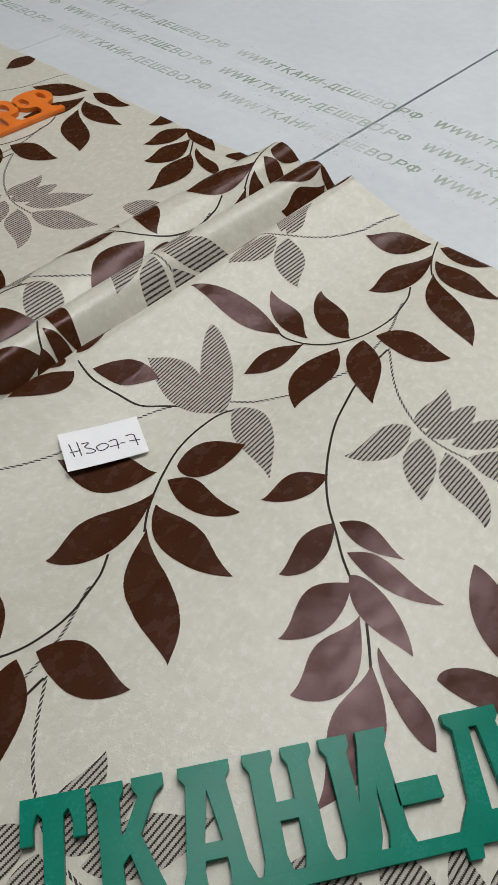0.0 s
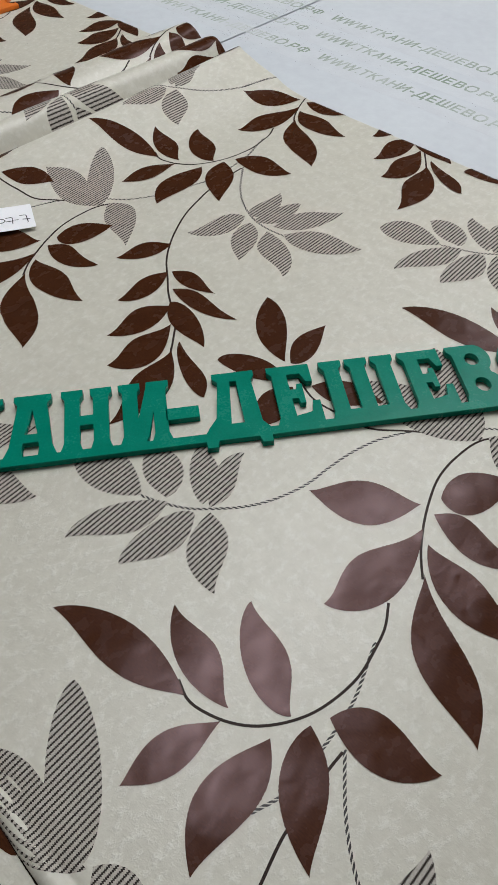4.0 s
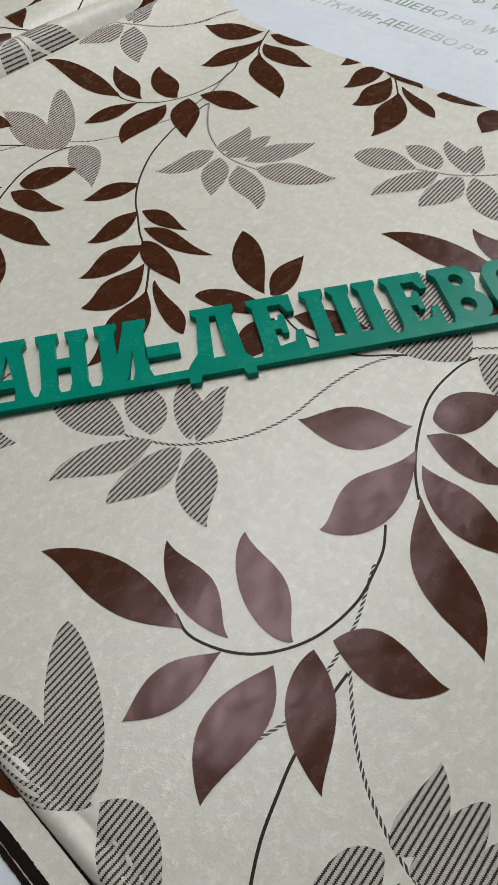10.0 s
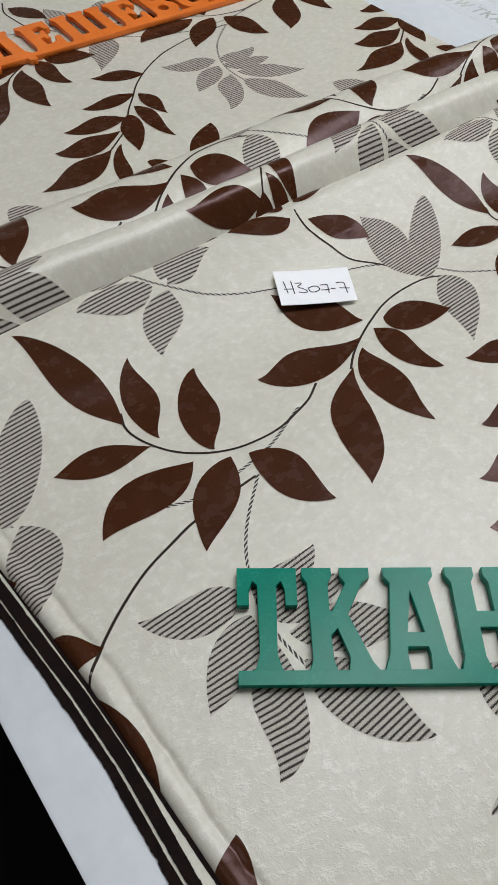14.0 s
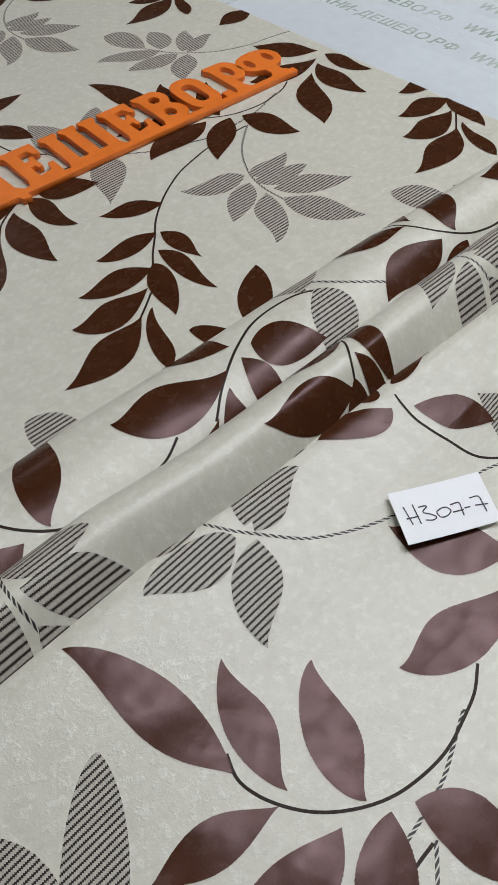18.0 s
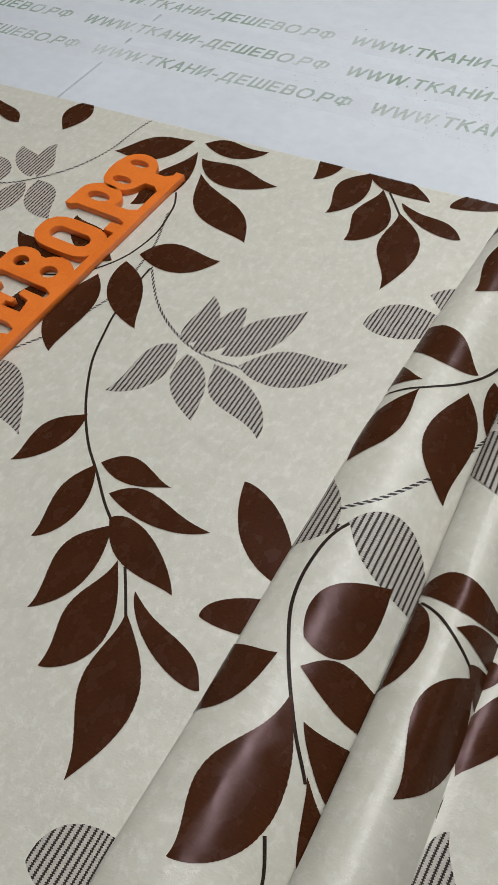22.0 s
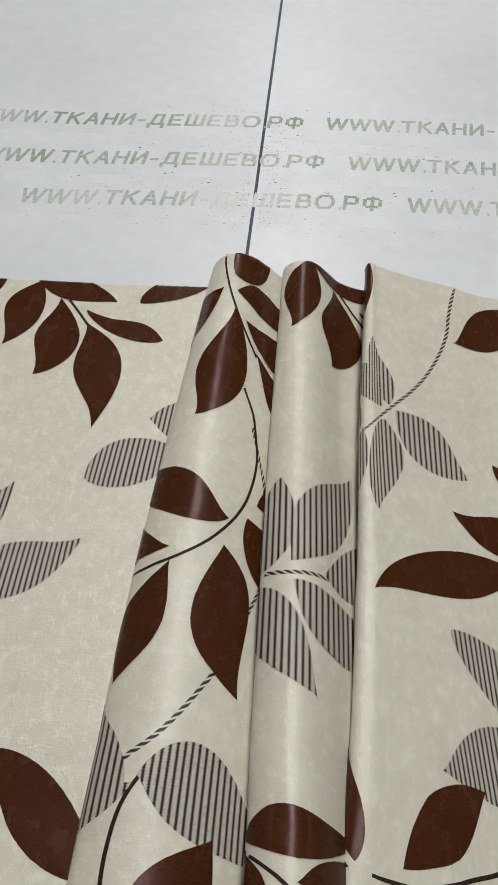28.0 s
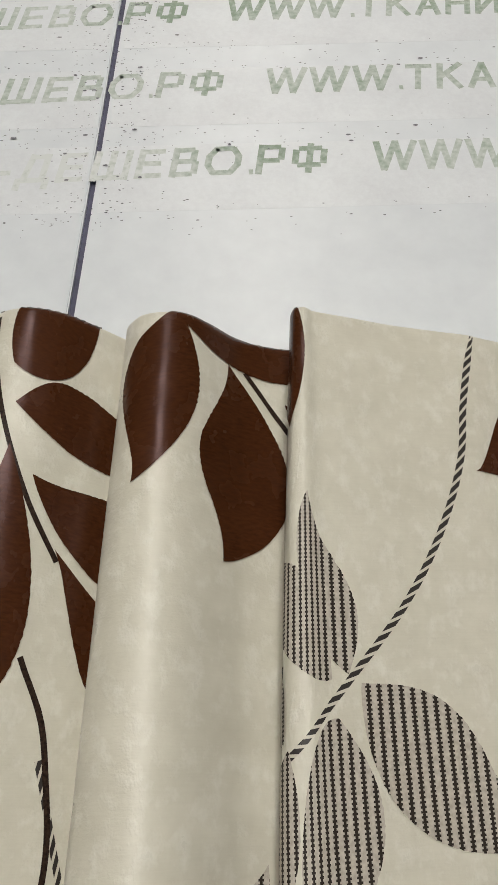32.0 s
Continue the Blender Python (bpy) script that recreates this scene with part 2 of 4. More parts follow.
def box(x0, x1, y0, y1, z0, z1, bevel=0.0):
    bm = bmesh.new()
    bmesh.ops.create_cube(bm, size=1)
    for v in bm.verts:
        v.co = ((x0 + x1) / 2 + v.co.x * (x1 - x0), (y0 + y1) / 2 + v.co.y * (y1 - y0), (z0 + z1) / 2 + v.co.z * (z1 - z0))
    if bevel:
        bmesh.ops.bevel(bm, geom=bm.edges[:], offset=bevel, segments=2, affect="EDGES")
    return bm


# ---- room ----
TABLE_Z = -0.006
FLOOR_Z = -0.86
tagged(part("floor", box(-4, 4, -3, 4, FLOOR_Z - 0.1, FLOOR_Z), DARK), "dark floor beside the cutting table", "floor", kind="structure")
tagged(part("ceiling", box(-4, 4, -3, 4, 1.96, 2.06), WALL), "plain white ceiling", "ceiling", kind="structure")
tagged(part("wall_north", box(-4, 4, 4, 4.1, FLOOR_Z, 1.96), WALL), "plain pale wall", "wall", kind="structure")
tagged(part("wall_south", box(-4, 4, -3.1, -3, FLOOR_Z, 1.96), WALL), "plain pale wall", "wall", kind="structure")
tagged(part("wall_east", box(4, 4.1, -3, 4, FLOOR_Z, 1.96), WALL), "plain pale wall", "wall", kind="structure")
tagged(part("wall_west", box(-4.1, -4, -3, 4, FLOOR_Z, 1.96), WALL), "plain pale wall", "wall", kind="structure")

# ---- cutting table ----
table = tagged(new("cutting_table"), "white laminated cutting table of butted boards", "table")
table.matrix_world = pose(-0.455, 0.64, TABLE_Z, 0, 0, -2.8)
SEAMS = (-2.1, -1.54, -1.03, -0.504, 0.0, 0.522, 1.04, 1.56, 2.1)
for a, b in zip(SEAMS, SEAMS[1:]):
    part("board", box(a + (0.0014 if a == 0 else 0.0006), b - (0.0014 if b == 0 else 0.0006), -0.8095, 1.5, -0.022, 0, 0.0006), WHITE, table)
part("joint", box(-0.0014, 0.0014, -0.80, 1.49, -0.0215, -0.0022), SEAM, table, "dark filler in the joint between two boards")
part("under_board", box(-2.05, 2.05, -0.77, 1.45, -0.05, -0.0225), SEAM, table)
for x in (-1.9, 1.9):
    for y in (-0.7, 1.35):
        part("leg", box(x - 0.03, x + 0.03, y - 0.03, y + 0.03, FLOOR_Z - TABLE_Z, -0.05), WHITE, table)

# ---- cloth: a map from the weave (s along, y across) to the table ----
# rows of s, x, z through the three knife pleats
PLEATS = [
    (-1.000, -0.579, 0.0000), (-0.975, -0.554, 0.0004), (-0.933, -0.512, 0.0008), (-0.880, -0.470, 0.0015),
    (-0.845, -0.445, 0.0022), (-0.815, -0.474, 0.0030), (-0.778, -0.508, 0.0050), (-0.771, -0.5125, 0.011),
    (-0.765, -0.511, 0.017), (-0.755, -0.501, 0.025), (-0.740, -0.484, 0.029), (-0.722, -0.464, 0.026),
    (-0.705, -0.447, 0.019), (-0.692, -0.436, 0.013), (-0.675, -0.420, 0.008), (-0.640, -0.405, 0.008),
    (-0.610, -0.425, 0.011), (-0.600, -0.434, 0.016), (-0.593, -0.4365, 0.026), (-0.585, -0.430, 0.035),
    (-0.574, -0.419, 0.040), (-0.562, -0.407, 0.037), (-0.551, -0.396, 0.026), (-0.543, -0.389, 0.017),
]
PLEATS2 = [
    (-0.530, -0.378, 0.009), (-0.500, -0.360, 0.005), (-0.465, -0.345, 0.006), (-0.440, -0.369, 0.009),
    (-0.424, -0.393, 0.012), (-0.418, -0.4013, 0.018), (-0.411, -0.4005, 0.024), (-0.402, -0.394, 0.026),
    (-0.385, -0.381, 0.023), (-0.355, -0.353, 0.015), (-0.310, -0.310, 0.005), (-0.250, -0.250, 0.000),
]
ROWS_S = np.array(PLEATS + PLEATS2)
HIDDEN = 0.421
FAR_Y = 0.613


def spline(knots, values, at):
    """Smooth curve through values at rising knots (Hermite with averaged slopes)."""
    k, v = np.asarray(knots), np.asarray(values)
    d = np.diff(v) / np.diff(k)
    m = np.r_[d[0], (d[1:] * np.diff(k)[:-1] + d[:-1] * np.diff(k)[1:]) / (np.diff(k)[1:] + np.diff(k)[:-1]), d[-1]]
    i = np.clip(np.searchsorted(k, at) - 1, 0, len(k) - 2)
    h = k[i + 1] - k[i]
    t = (at - k[i]) / h
    return ((2 * t**3 - 3 * t**2 + 1) * v[i] + (t**3 - 2 * t**2 + t) * h * m[i] + (3 * t**2 - 2 * t**3) * v[i + 1] + (t**3 - t**2) * h * m[i + 1])


def near_y(x):
    return np.interp(x, (-0.6, -0.3, -0.15, 0.0, 0.05, 0.18, 0.5, 1.0), (-0.146, -0.142, -0.136, -0.138, -0.142, -0.155, -0.175, -0.20))


def cloth(s, y, lift=0.0):
    """Places of weave points s, y (arrays), lifted off the cloth along its normal."""
    s, y = np.asarray(s, float), np.asarray(y, float)

    def flat(s, y):
        # the weave is drawn a little towards the pleat at mid width
        s0 = s
        s = s + 0.039 * np.exp(-(((y - 0.24) / np.where(y > 0.24, 0.13, 0.055)) ** 2)) * np.interp(s, (-0.53, -0.46, -0.40, -0.28), (0, 1, 0.6, 0))
        s = s + 0.010 * np.clip((0.30 - y) / 0.04, 0, 1) * np.interp(s, (-0.66, -0.61, -0.55, -0.50), (0, 1, 1, 0))
        inside = (s > -1.0) & (s < -0.25)
        c = np.clip(s, -0.9999, -0.2501)
        x = np.where(inside, spline(ROWS_S[:, 0], ROWS_S[:, 1], c), np.where(s < -0.5, s + HIDDEN, s))
        z = np.where(inside, spline(ROWS_S[:, 0], ROWS_S[:, 2], c), 0.0)
        far = np.clip((y - 0.35) / 0.25, -0.4, 1)
        z = z * (1.0 + far * np.interp(s, (-0.72, -0.66, -0.60, -0.54, -0.47, -0.42), (0.25, 0.1, -0.2, -0.2, 0.0, 0.25)))
        z = z * (1.0 - 0.15 * np.clip((0.28 - y) / 0.16, 0, 1) * np.interp(s, (-0.47, -0.44, -0.38, -0.33), (0, 1, 1, 0)))
        pull = np.clip((y - 0.05) / 0.2, 0, 1)
        x = x + 0.018 * pull * pull * (3 - 2 * pull) * np.interp(s, (-0.53, -0.44, -0.36, -0.22), (0, 1, 1, 0))
        end = np.clip((y - 0.28) / 0.33, 0, 1.2) ** 1.5
        x = x + end * np.interp(s, (-0.95, -0.845, -0.771, -0.74, -0.71, -0.68, -0.60, -0.58, -0.55, -0.50, -0.43, -0.41, -0.39, -0.36, -0.335, -0.28, -0.15), (0, 0.02, 0.028, 0.018, 0.010, 0.006, 0.012, 0.006, 0.003, 0.006, 0.020, 0.016, 0.008, 0.010, 0.020, 0.012, 0))
        left = np.interp(s, (-0.985, -0.87), (1, 0))
        x = x + left * (-0.0596 * (s + 1.1) + 0.0471 * (y - 0.3) + 0.4263 - HIDDEN)
        # each pleat bends a little to the left towards the near side
        x = x + np.interp(s, (-0.95, -0.86, -0.67, -0.63), (0, 1, 1, 0)) * np.interp(y, (0.11, 0.19, 0.23, 0.33), (-0.013, -0.007, -0.005, 0))
        x = x + np.interp(s, (-0.67, -0.63, -0.52, -0.48), (0, 1, 1, 0)) * np.interp(y, (0.05, 0.13, 0.20, 0.28), (-0.016, -0.006, -0.003, 0))
        x = x + np.interp(s, (-0.52, -0.48, -0.40, -0.36), (0, 1, 1, 0)) * np.interp(y, (0.06, 0.125, 0.20, 0.26, 0.33, 0.40), (-0.0045, -0.0075, -0.012, -0.010, -0.003, 0))
        slip_a, slip_b = np.interp(y, (0.10, 0.20, 0.31, 0.36, 0.44, 0.55), (-0.050, -0.054, -0.054, -0.046, -0.051, -0.060)), np.interp(y, (0.17, 0.24, 0.275, 0.32, 0.45, 0.55), (-0.034, -0.031, -0.038, -0.033, -0.022, -0.020))
        on_a, on_b = np.interp(s0, (-0.86, -0.80, -0.67, -0.62), (0, 1, 1, 0)), np.interp(s0, (-0.62, -0.60, -0.54, -0.50), (0, 1, 1, 0))
        slip = np.interp(s0, (-0.845, -0.77, -0.54, -0.44, -0.27, -0.19), (-0.046, -0.040, -0.026, -0.018, -0.011, 0.0))
        slip = slip - 0.014 * np.exp(-(((y - 0.30) / 0.05) ** 2)) * np.interp(s0, (-0.50, -0.46, -0.42, -0.39), (0, 1, 1, 0))
        slip = slip + on_a * (slip_a - slip) + on_b * (slip_b - slip)
        yw = y + left * (0.0102 * (s + 1.1) - 0.0309 * (y - 0.3) - 0.0516) + (1 - left) * slip
        z = z + 0.0007 * np.sin(9 * x + 5 * yw) + 0.0005 * np.sin(17 * yw - 6 * x)
        lumps = np.sin(31 * x) + 0.7 * np.sin(83 * x + 1) + 0.5 * np.sin(211 * x) + 0.3 * np.sin(389 * x + 2)
        z = z + 0.0014 * np.exp(-(((yw - near_y(x) - 0.007) / 0.005) ** 2)) * (0.9 + 0.18 * lumps)
        z = z - 0.0017 * np.exp(-(((yw - near_y(x) - 0.0145 - 0.0009 * lumps) / 0.0024) ** 2)) * (0.9 + 0.25 * np.sin(57 * x))
        x = x - 0.012 * np.clip((-0.06 - yw) / 0.05, 0, 1) * np.interp(s, (-0.12, -0.05, 0.06, 0.12), (0, 1, 1, 0))
        # the far edge turns down and under
        r = 0.0035
        t = (yw - (FAR_Y - r)) / r
        a = np.clip(t, 0, math.pi)
        past = np.clip(t - math.pi, 0, None) * r
        z = np.where(t > 0, z - r * (1 - np.cos(a)), z)
        yw = np.where(t > 0, FAR_Y - r + r * np.sin(a) - past, yw)
        # the near edge rolls down
        r = 0.006
        n = near_y(x) + r
        t = (n - yw) / r
        a = np.clip(t, 0, math.pi / 2)
        past = np.clip(t - math.pi / 2, 0, None) * r
        z = np.where(t > 0, z - 0.8 * r * (1 - np.cos(a)), z)
        yw = np.where(t > 0, n - r * np.sin(a) + past, yw)
        return np.stack([x, yw, z], -1)

    p = flat(s, y)
    if not lift:
        return p
    e = 0.0006
    nrm = np.cross(flat(s + e, y) - flat(s - e, y), flat(s, y + e) - flat(s, y - e))
    nrm /= np.linalg.norm(nrm, axis=-1, keepdims=True) + 1e-12
    return p + lift * nrm


def grid_faces(rows, cols):
    return [(i * cols + j, i * cols + j + 1, (i + 1) * cols + j + 1, (i + 1) * cols + j) for i in range(rows - 1) for j in range(cols - 1)]


fabric = tagged(new("curtain_fabric"), "cream satin curtain fabric with woven brown leaves, pleated in the middle", "fabric")
ss = np.unique(np.r_[np.linspace(-1.75, -1.0, 60), np.linspace(-1.0, -0.25, 360), np.linspace(-0.25, 1.1, 400)])
ys = np.unique(np.r_[np.linspace(-0.24, -0.10, 120), np.linspace(-0.10, 0.60, 90), np.linspace(0.60, 0.70, 70)])
S2, Y2 = np.meshgrid(ss, ys)
mesh_object("cloth", cloth(S2.ravel(), Y2.ravel()), grid_faces(len(ys), len(ss)), CREAM, fabric, np.stack([S2.ravel(), Y2.ravel()], -1), True)

# ---- woven pattern: one repeat, then laid out on its lattice ----
STEP_S, STEP_Y = (0.481, -0.0235), (0.0, 0.403)
# leaves: base s, base y, tip s, tip y, then bulge, fullness at base and at tip of the left edge and of the right edge
BROWN_SPRAY = [
    (-0.2637, 0.2098, -0.3327, 0.1651, 0.0238, 1.1, 1.2, 0.0154, 1.7, 1.7),
    (-0.2504, 0.1937, -0.2658, 0.1000, 0.0252, 1.0, 0.7, 0.0127, 3.0, 2.3),
    (-0.2555, 0.2230, -0.2247, 0.2713, 0.0163, 0.9, 1.2, 0.0199, 0.5, 1.0),
    (-0.2516, 0.2086, -0.1830, 0.2140, 0.0106, 1.2, 3.0, 0.0172, 1.0, 0.7),
    (-0.2400, 0.1853, -0.1492, 0.1661, 0.0075, 2.4, 3.0, 0.0238, 0.9, 0.9),
    (-0.2286, 0.1641, -0.1388, 0.0869, 0.0128, 2.7, 1.3, 0.0226, 1.4, 1.5),
]
BROWN_ARCH = [
    (-0.2912, -0.0090, -0.4015, -0.0263, 0.0126, 1.3, 1.9, 0.0194, 0.9, 0.8),
    (-0.2652, 0.0044, -0.3399, 0.0304, 0.0159, 0.9, 0.9, 0.0113, 2.2, 2.5),
    (-0.2333, 0.0268, -0.3029, 0.0677, 0.0186, 0.6, 0.7, 0.0112, 1.9, 2.2),
    (-0.2632, -0.0038, -0.2817, -0.0716, 0.0117, 1.5, 1.2, 0.0132, 1.4, 1.3),
    (-0.2344, 0.0084, -0.2179, -0.0761, 0.0130, 1.1, 1.9, 0.0217, 1.2, 1.0),
    (-0.2209, 0.0305, -0.1702, -0.0323, 0.0108, 1.1, 1.6, 0.0185, 0.8, 1.0),
    (-0.2151, 0.0417, -0.1469, 0.0606, 0.0170, 0.9, 1.7, 0.0181, 1.0, 0.9),
]
BROWN_FROND = [
    (-0.1545, -0.1164, -0.1790, -0.1698, 0.0121, 0.9, 0.9, 0.0132, 1.4, 1.8),
    (-0.1223, -0.1529, -0.1256, -0.2152, 0.0152, 0.9, 0.7, 0.0091, 1.2, 2.0),
    (-0.1196, -0.1499, -0.0628, -0.1480, 0.0117, 1.0, 1.9, 0.0091, 1.1, 1.3),
    (-0.0992, -0.1692, -0.0237, -0.1627, 0.0102, 1.1, 2.8, 0.0119, 1.0, 0.9),
    (-0.0822, -0.1875, -0.0955, -0.2560, 0.0146, 1.1, 0.9, 0.0150, 1.4, 2.1),
    (-0.0870, -0.1851, -0.0219, -0.2109, 0.0124, 0.5, 0.8, 0.0122, 1.1, 1.5),
    (-0.0644, -0.2072, -0.0671, -0.2824, 0.0240, 1.1, 0.7, 0.0085, 3.0, 3.0),
    (-0.0403, -0.2326, -0.0148, -0.3270, 0.0228, 1.1, 1.1, 0.0114, 2.5, 3.0),
    (-0.0426, -0.2195, 0.0205, -0.2542, 0.0076, 3.0, 1.3, 0.0102, 0.7, 0.6),
]
BROWN_FAN = [
    (0.0438, 0.2284, -0.0226, 0.2833, 0.0185, 0.9, 1.0, 0.0111, 1.4, 0.8),
    (0.0482, 0.2305, 0.0411, 0.2907, 0.0121, 1.1, 1.3, 0.0111, 0.6, 1.2),
    (0.0527, 0.2109, -0.0021, 0.1888, 0.0097, 0.5, 0.8, 0.0157, 0.5, 0.5),
    (0.0790, 0.2220, 0.1360, 0.2490, 0.0148, 1.0, 1.1, 0.0127, 1.0, 1.3),
    (0.0680, 0.2100, 0.0740, 0.1530, 0.0148, 1.0, 1.1, 0.0159, 1.0, 1.3),
]
STRIPED_STAR = [
    (-0.1313, -0.0329, -0.1559, -0.0931, 0.0198, 0.8, 0.8, 0.0107, 0.9, 2.3),
    (-0.1258, -0.0291, -0.1314, 0.0237, 0.0081, 0.5, 1.6, 0.0151, 0.7, 0.8),
    (-0.1163, -0.0326, -0.1012, 0.0231, 0.0080, 0.6, 0.5, 0.0164, 0.7, 1.0),
    (-0.0957, -0.0279, -0.0556, 0.0383, 0.0152, 1.3, 1.7, 0.0164, 0.8, 1.0),
    (-0.0770, -0.0313, -0.0005, -0.0035, 0.0151, 1.2, 1.8, 0.0209, 0.7, 0.8),
    (-0.1185, -0.0384, -0.0811, -0.0941, 0.0126, 0.8, 1.2, 0.0143, 0.8, 1.1),
    (-0.0948, -0.0384, -0.0317, -0.0865, 0.0153, 0.9, 0.7, 0.0148, 1.4, 2.4),
]
STRIPED_SPREAD = [
    (0.0561, 0.0503, -0.0090, 0.0379, 0.0135, 1.0, 0.8, 0.0230, 0.9, 0.5),
    (0.0717, 0.0611, 0.0246, 0.0799, 0.0084, 1.3, 1.3, 0.0212, 0.5, 0.5),
    (0.0970, 0.0765, 0.0551, 0.1157, 0.0113, 0.7, 0.6, 0.0131, 1.1, 1.6),
    (0.1028, 0.0776, 0.0867, 0.1307, 0.0128, 0.9, 0.6, 0.0090, 1.1, 2.1),
    (0.0752, 0.0595, 0.0428, -0.0103, 0.0146, 1.0, 1.8, 0.0138, 0.9, 0.7),
    (0.0986, 0.0663, 0.0886, 0.0017, 0.0160, 1.0, 1.4, 0.0135, 0.5, 0.6),
    (0.1067, 0.0753, 0.1561, 0.0307, 0.0124, 1.2, 2.0, 0.0186, 0.9, 0.9),
]
STRIPED_TREFOIL = [
    (-0.2630, 0.2917, -0.3737, 0.2810, 0.0222, 0.8, 1.0, 0.0181, 1.9, 1.2),
    (-0.2677, 0.2873, -0.3510, 0.3536, 0.0177, 0.5, 0.6, 0.0160, 0.5, 0.7),
    (-0.2613, 0.2946, -0.1867, 0.2529, 0.0253, 0.5, 1.2, 0.0087, 1.4, 2.5),
]
# stems: points s, y
STEMS = [
    [(-0.255, 0.300), (-0.263, 0.290), (-0.269, 0.264), (-0.268, 0.238), (-0.260, 0.214), (-0.250, 0.193), (-0.239, 0.175), (-0.227, 0.160)],
    [(-0.301, -0.004), (-0.288, -0.009), (-0.270, -0.006), (-0.249, 0.005), (-0.234, 0.021), (-0.225, 0.037), (-0.220, 0.055), (-0.218, 0.075), (-0.221, 0.096), (-0.225, 0.113), (-0.234, 0.130)],
    [(-0.197, 0.031), (-0.197, 0.017), (-0.195, -0.005), (-0.194, -0.025), (-0.189, -0.047), (-0.183, -0.068), (-0.171, -0.093), (-0.153, -0.121), (-0.136, -0.141), (-0.117, -0.158), (-0.094, -0.179), (-0.086, -0.185)],
    [(-0.058, -0.209), (-0.049, -0.221), (-0.039, -0.235)],
    [(0.060, 0.223), (0.091, 0.212), (0.114, 0.214), (0.145, 0.220), (0.167, 0.236), (0.205, 0.262)],
]
DOTTED = [
    [(-0.224, 0.101), (-0.218, 0.083), (-0.211, 0.061), (-0.208, 0.038), (-0.207, 0.020), (-0.208, -0.012), (-0.213, -0.025), (-0.228, -0.060), (-0.231, -0.066)],
    [(-0.197, 0.033), (-0.184, 0.016), (-0.171, 0.001), (-0.156, -0.012), (-0.140, -0.022), (-0.122, -0.030), (-0.102, -0.034), (-0.084, -0.034), (-0.071, -0.033)],
    [(0.056, 0.050), (0.072, 0.056), (0.091, 0.066), (0.107, 0.080), (0.126, 0.102), (0.138, 0.126), (0.144, 0.147), (0.146, 0.168), (0.150, 0.193), (0.158, 0.217), (0.171, 0.238), (0.190, 0.258), (0.211, 0.276), (0.226, 0.287), (0.250, 0.314)],
]


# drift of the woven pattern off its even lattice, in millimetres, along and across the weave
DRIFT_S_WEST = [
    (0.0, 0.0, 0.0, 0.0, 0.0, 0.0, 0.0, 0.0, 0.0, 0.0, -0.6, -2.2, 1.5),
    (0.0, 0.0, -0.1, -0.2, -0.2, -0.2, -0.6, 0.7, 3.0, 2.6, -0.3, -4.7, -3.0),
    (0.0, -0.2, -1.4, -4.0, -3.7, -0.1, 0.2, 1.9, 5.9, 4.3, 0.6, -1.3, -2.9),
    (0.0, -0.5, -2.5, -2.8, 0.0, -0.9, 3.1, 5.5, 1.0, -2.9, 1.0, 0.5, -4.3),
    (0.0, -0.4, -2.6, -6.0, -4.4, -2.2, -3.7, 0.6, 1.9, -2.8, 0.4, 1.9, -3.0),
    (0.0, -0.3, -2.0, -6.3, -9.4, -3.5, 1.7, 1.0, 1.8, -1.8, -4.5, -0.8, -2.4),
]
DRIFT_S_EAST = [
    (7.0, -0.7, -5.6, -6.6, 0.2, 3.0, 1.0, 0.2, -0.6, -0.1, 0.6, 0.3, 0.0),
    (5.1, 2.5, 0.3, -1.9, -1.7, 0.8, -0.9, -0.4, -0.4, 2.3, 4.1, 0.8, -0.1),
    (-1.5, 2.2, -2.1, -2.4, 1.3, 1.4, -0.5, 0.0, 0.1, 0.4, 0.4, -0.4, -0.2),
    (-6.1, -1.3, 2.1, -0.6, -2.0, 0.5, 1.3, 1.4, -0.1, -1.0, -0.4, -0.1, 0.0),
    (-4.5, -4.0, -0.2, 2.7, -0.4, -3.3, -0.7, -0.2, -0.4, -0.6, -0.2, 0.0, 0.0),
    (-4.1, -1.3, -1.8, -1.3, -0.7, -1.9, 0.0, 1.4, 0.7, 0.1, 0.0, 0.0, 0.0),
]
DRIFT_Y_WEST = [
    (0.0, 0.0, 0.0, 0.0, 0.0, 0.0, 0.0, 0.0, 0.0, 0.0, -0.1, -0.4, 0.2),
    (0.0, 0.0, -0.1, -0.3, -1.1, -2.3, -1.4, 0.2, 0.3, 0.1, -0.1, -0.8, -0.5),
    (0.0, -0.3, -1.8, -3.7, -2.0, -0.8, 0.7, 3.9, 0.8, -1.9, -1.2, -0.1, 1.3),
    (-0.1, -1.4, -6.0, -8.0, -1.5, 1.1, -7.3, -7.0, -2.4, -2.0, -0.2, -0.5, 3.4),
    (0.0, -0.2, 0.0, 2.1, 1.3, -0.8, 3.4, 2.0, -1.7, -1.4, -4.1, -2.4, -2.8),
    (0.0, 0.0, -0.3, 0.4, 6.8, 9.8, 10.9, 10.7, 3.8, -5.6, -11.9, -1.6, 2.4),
]
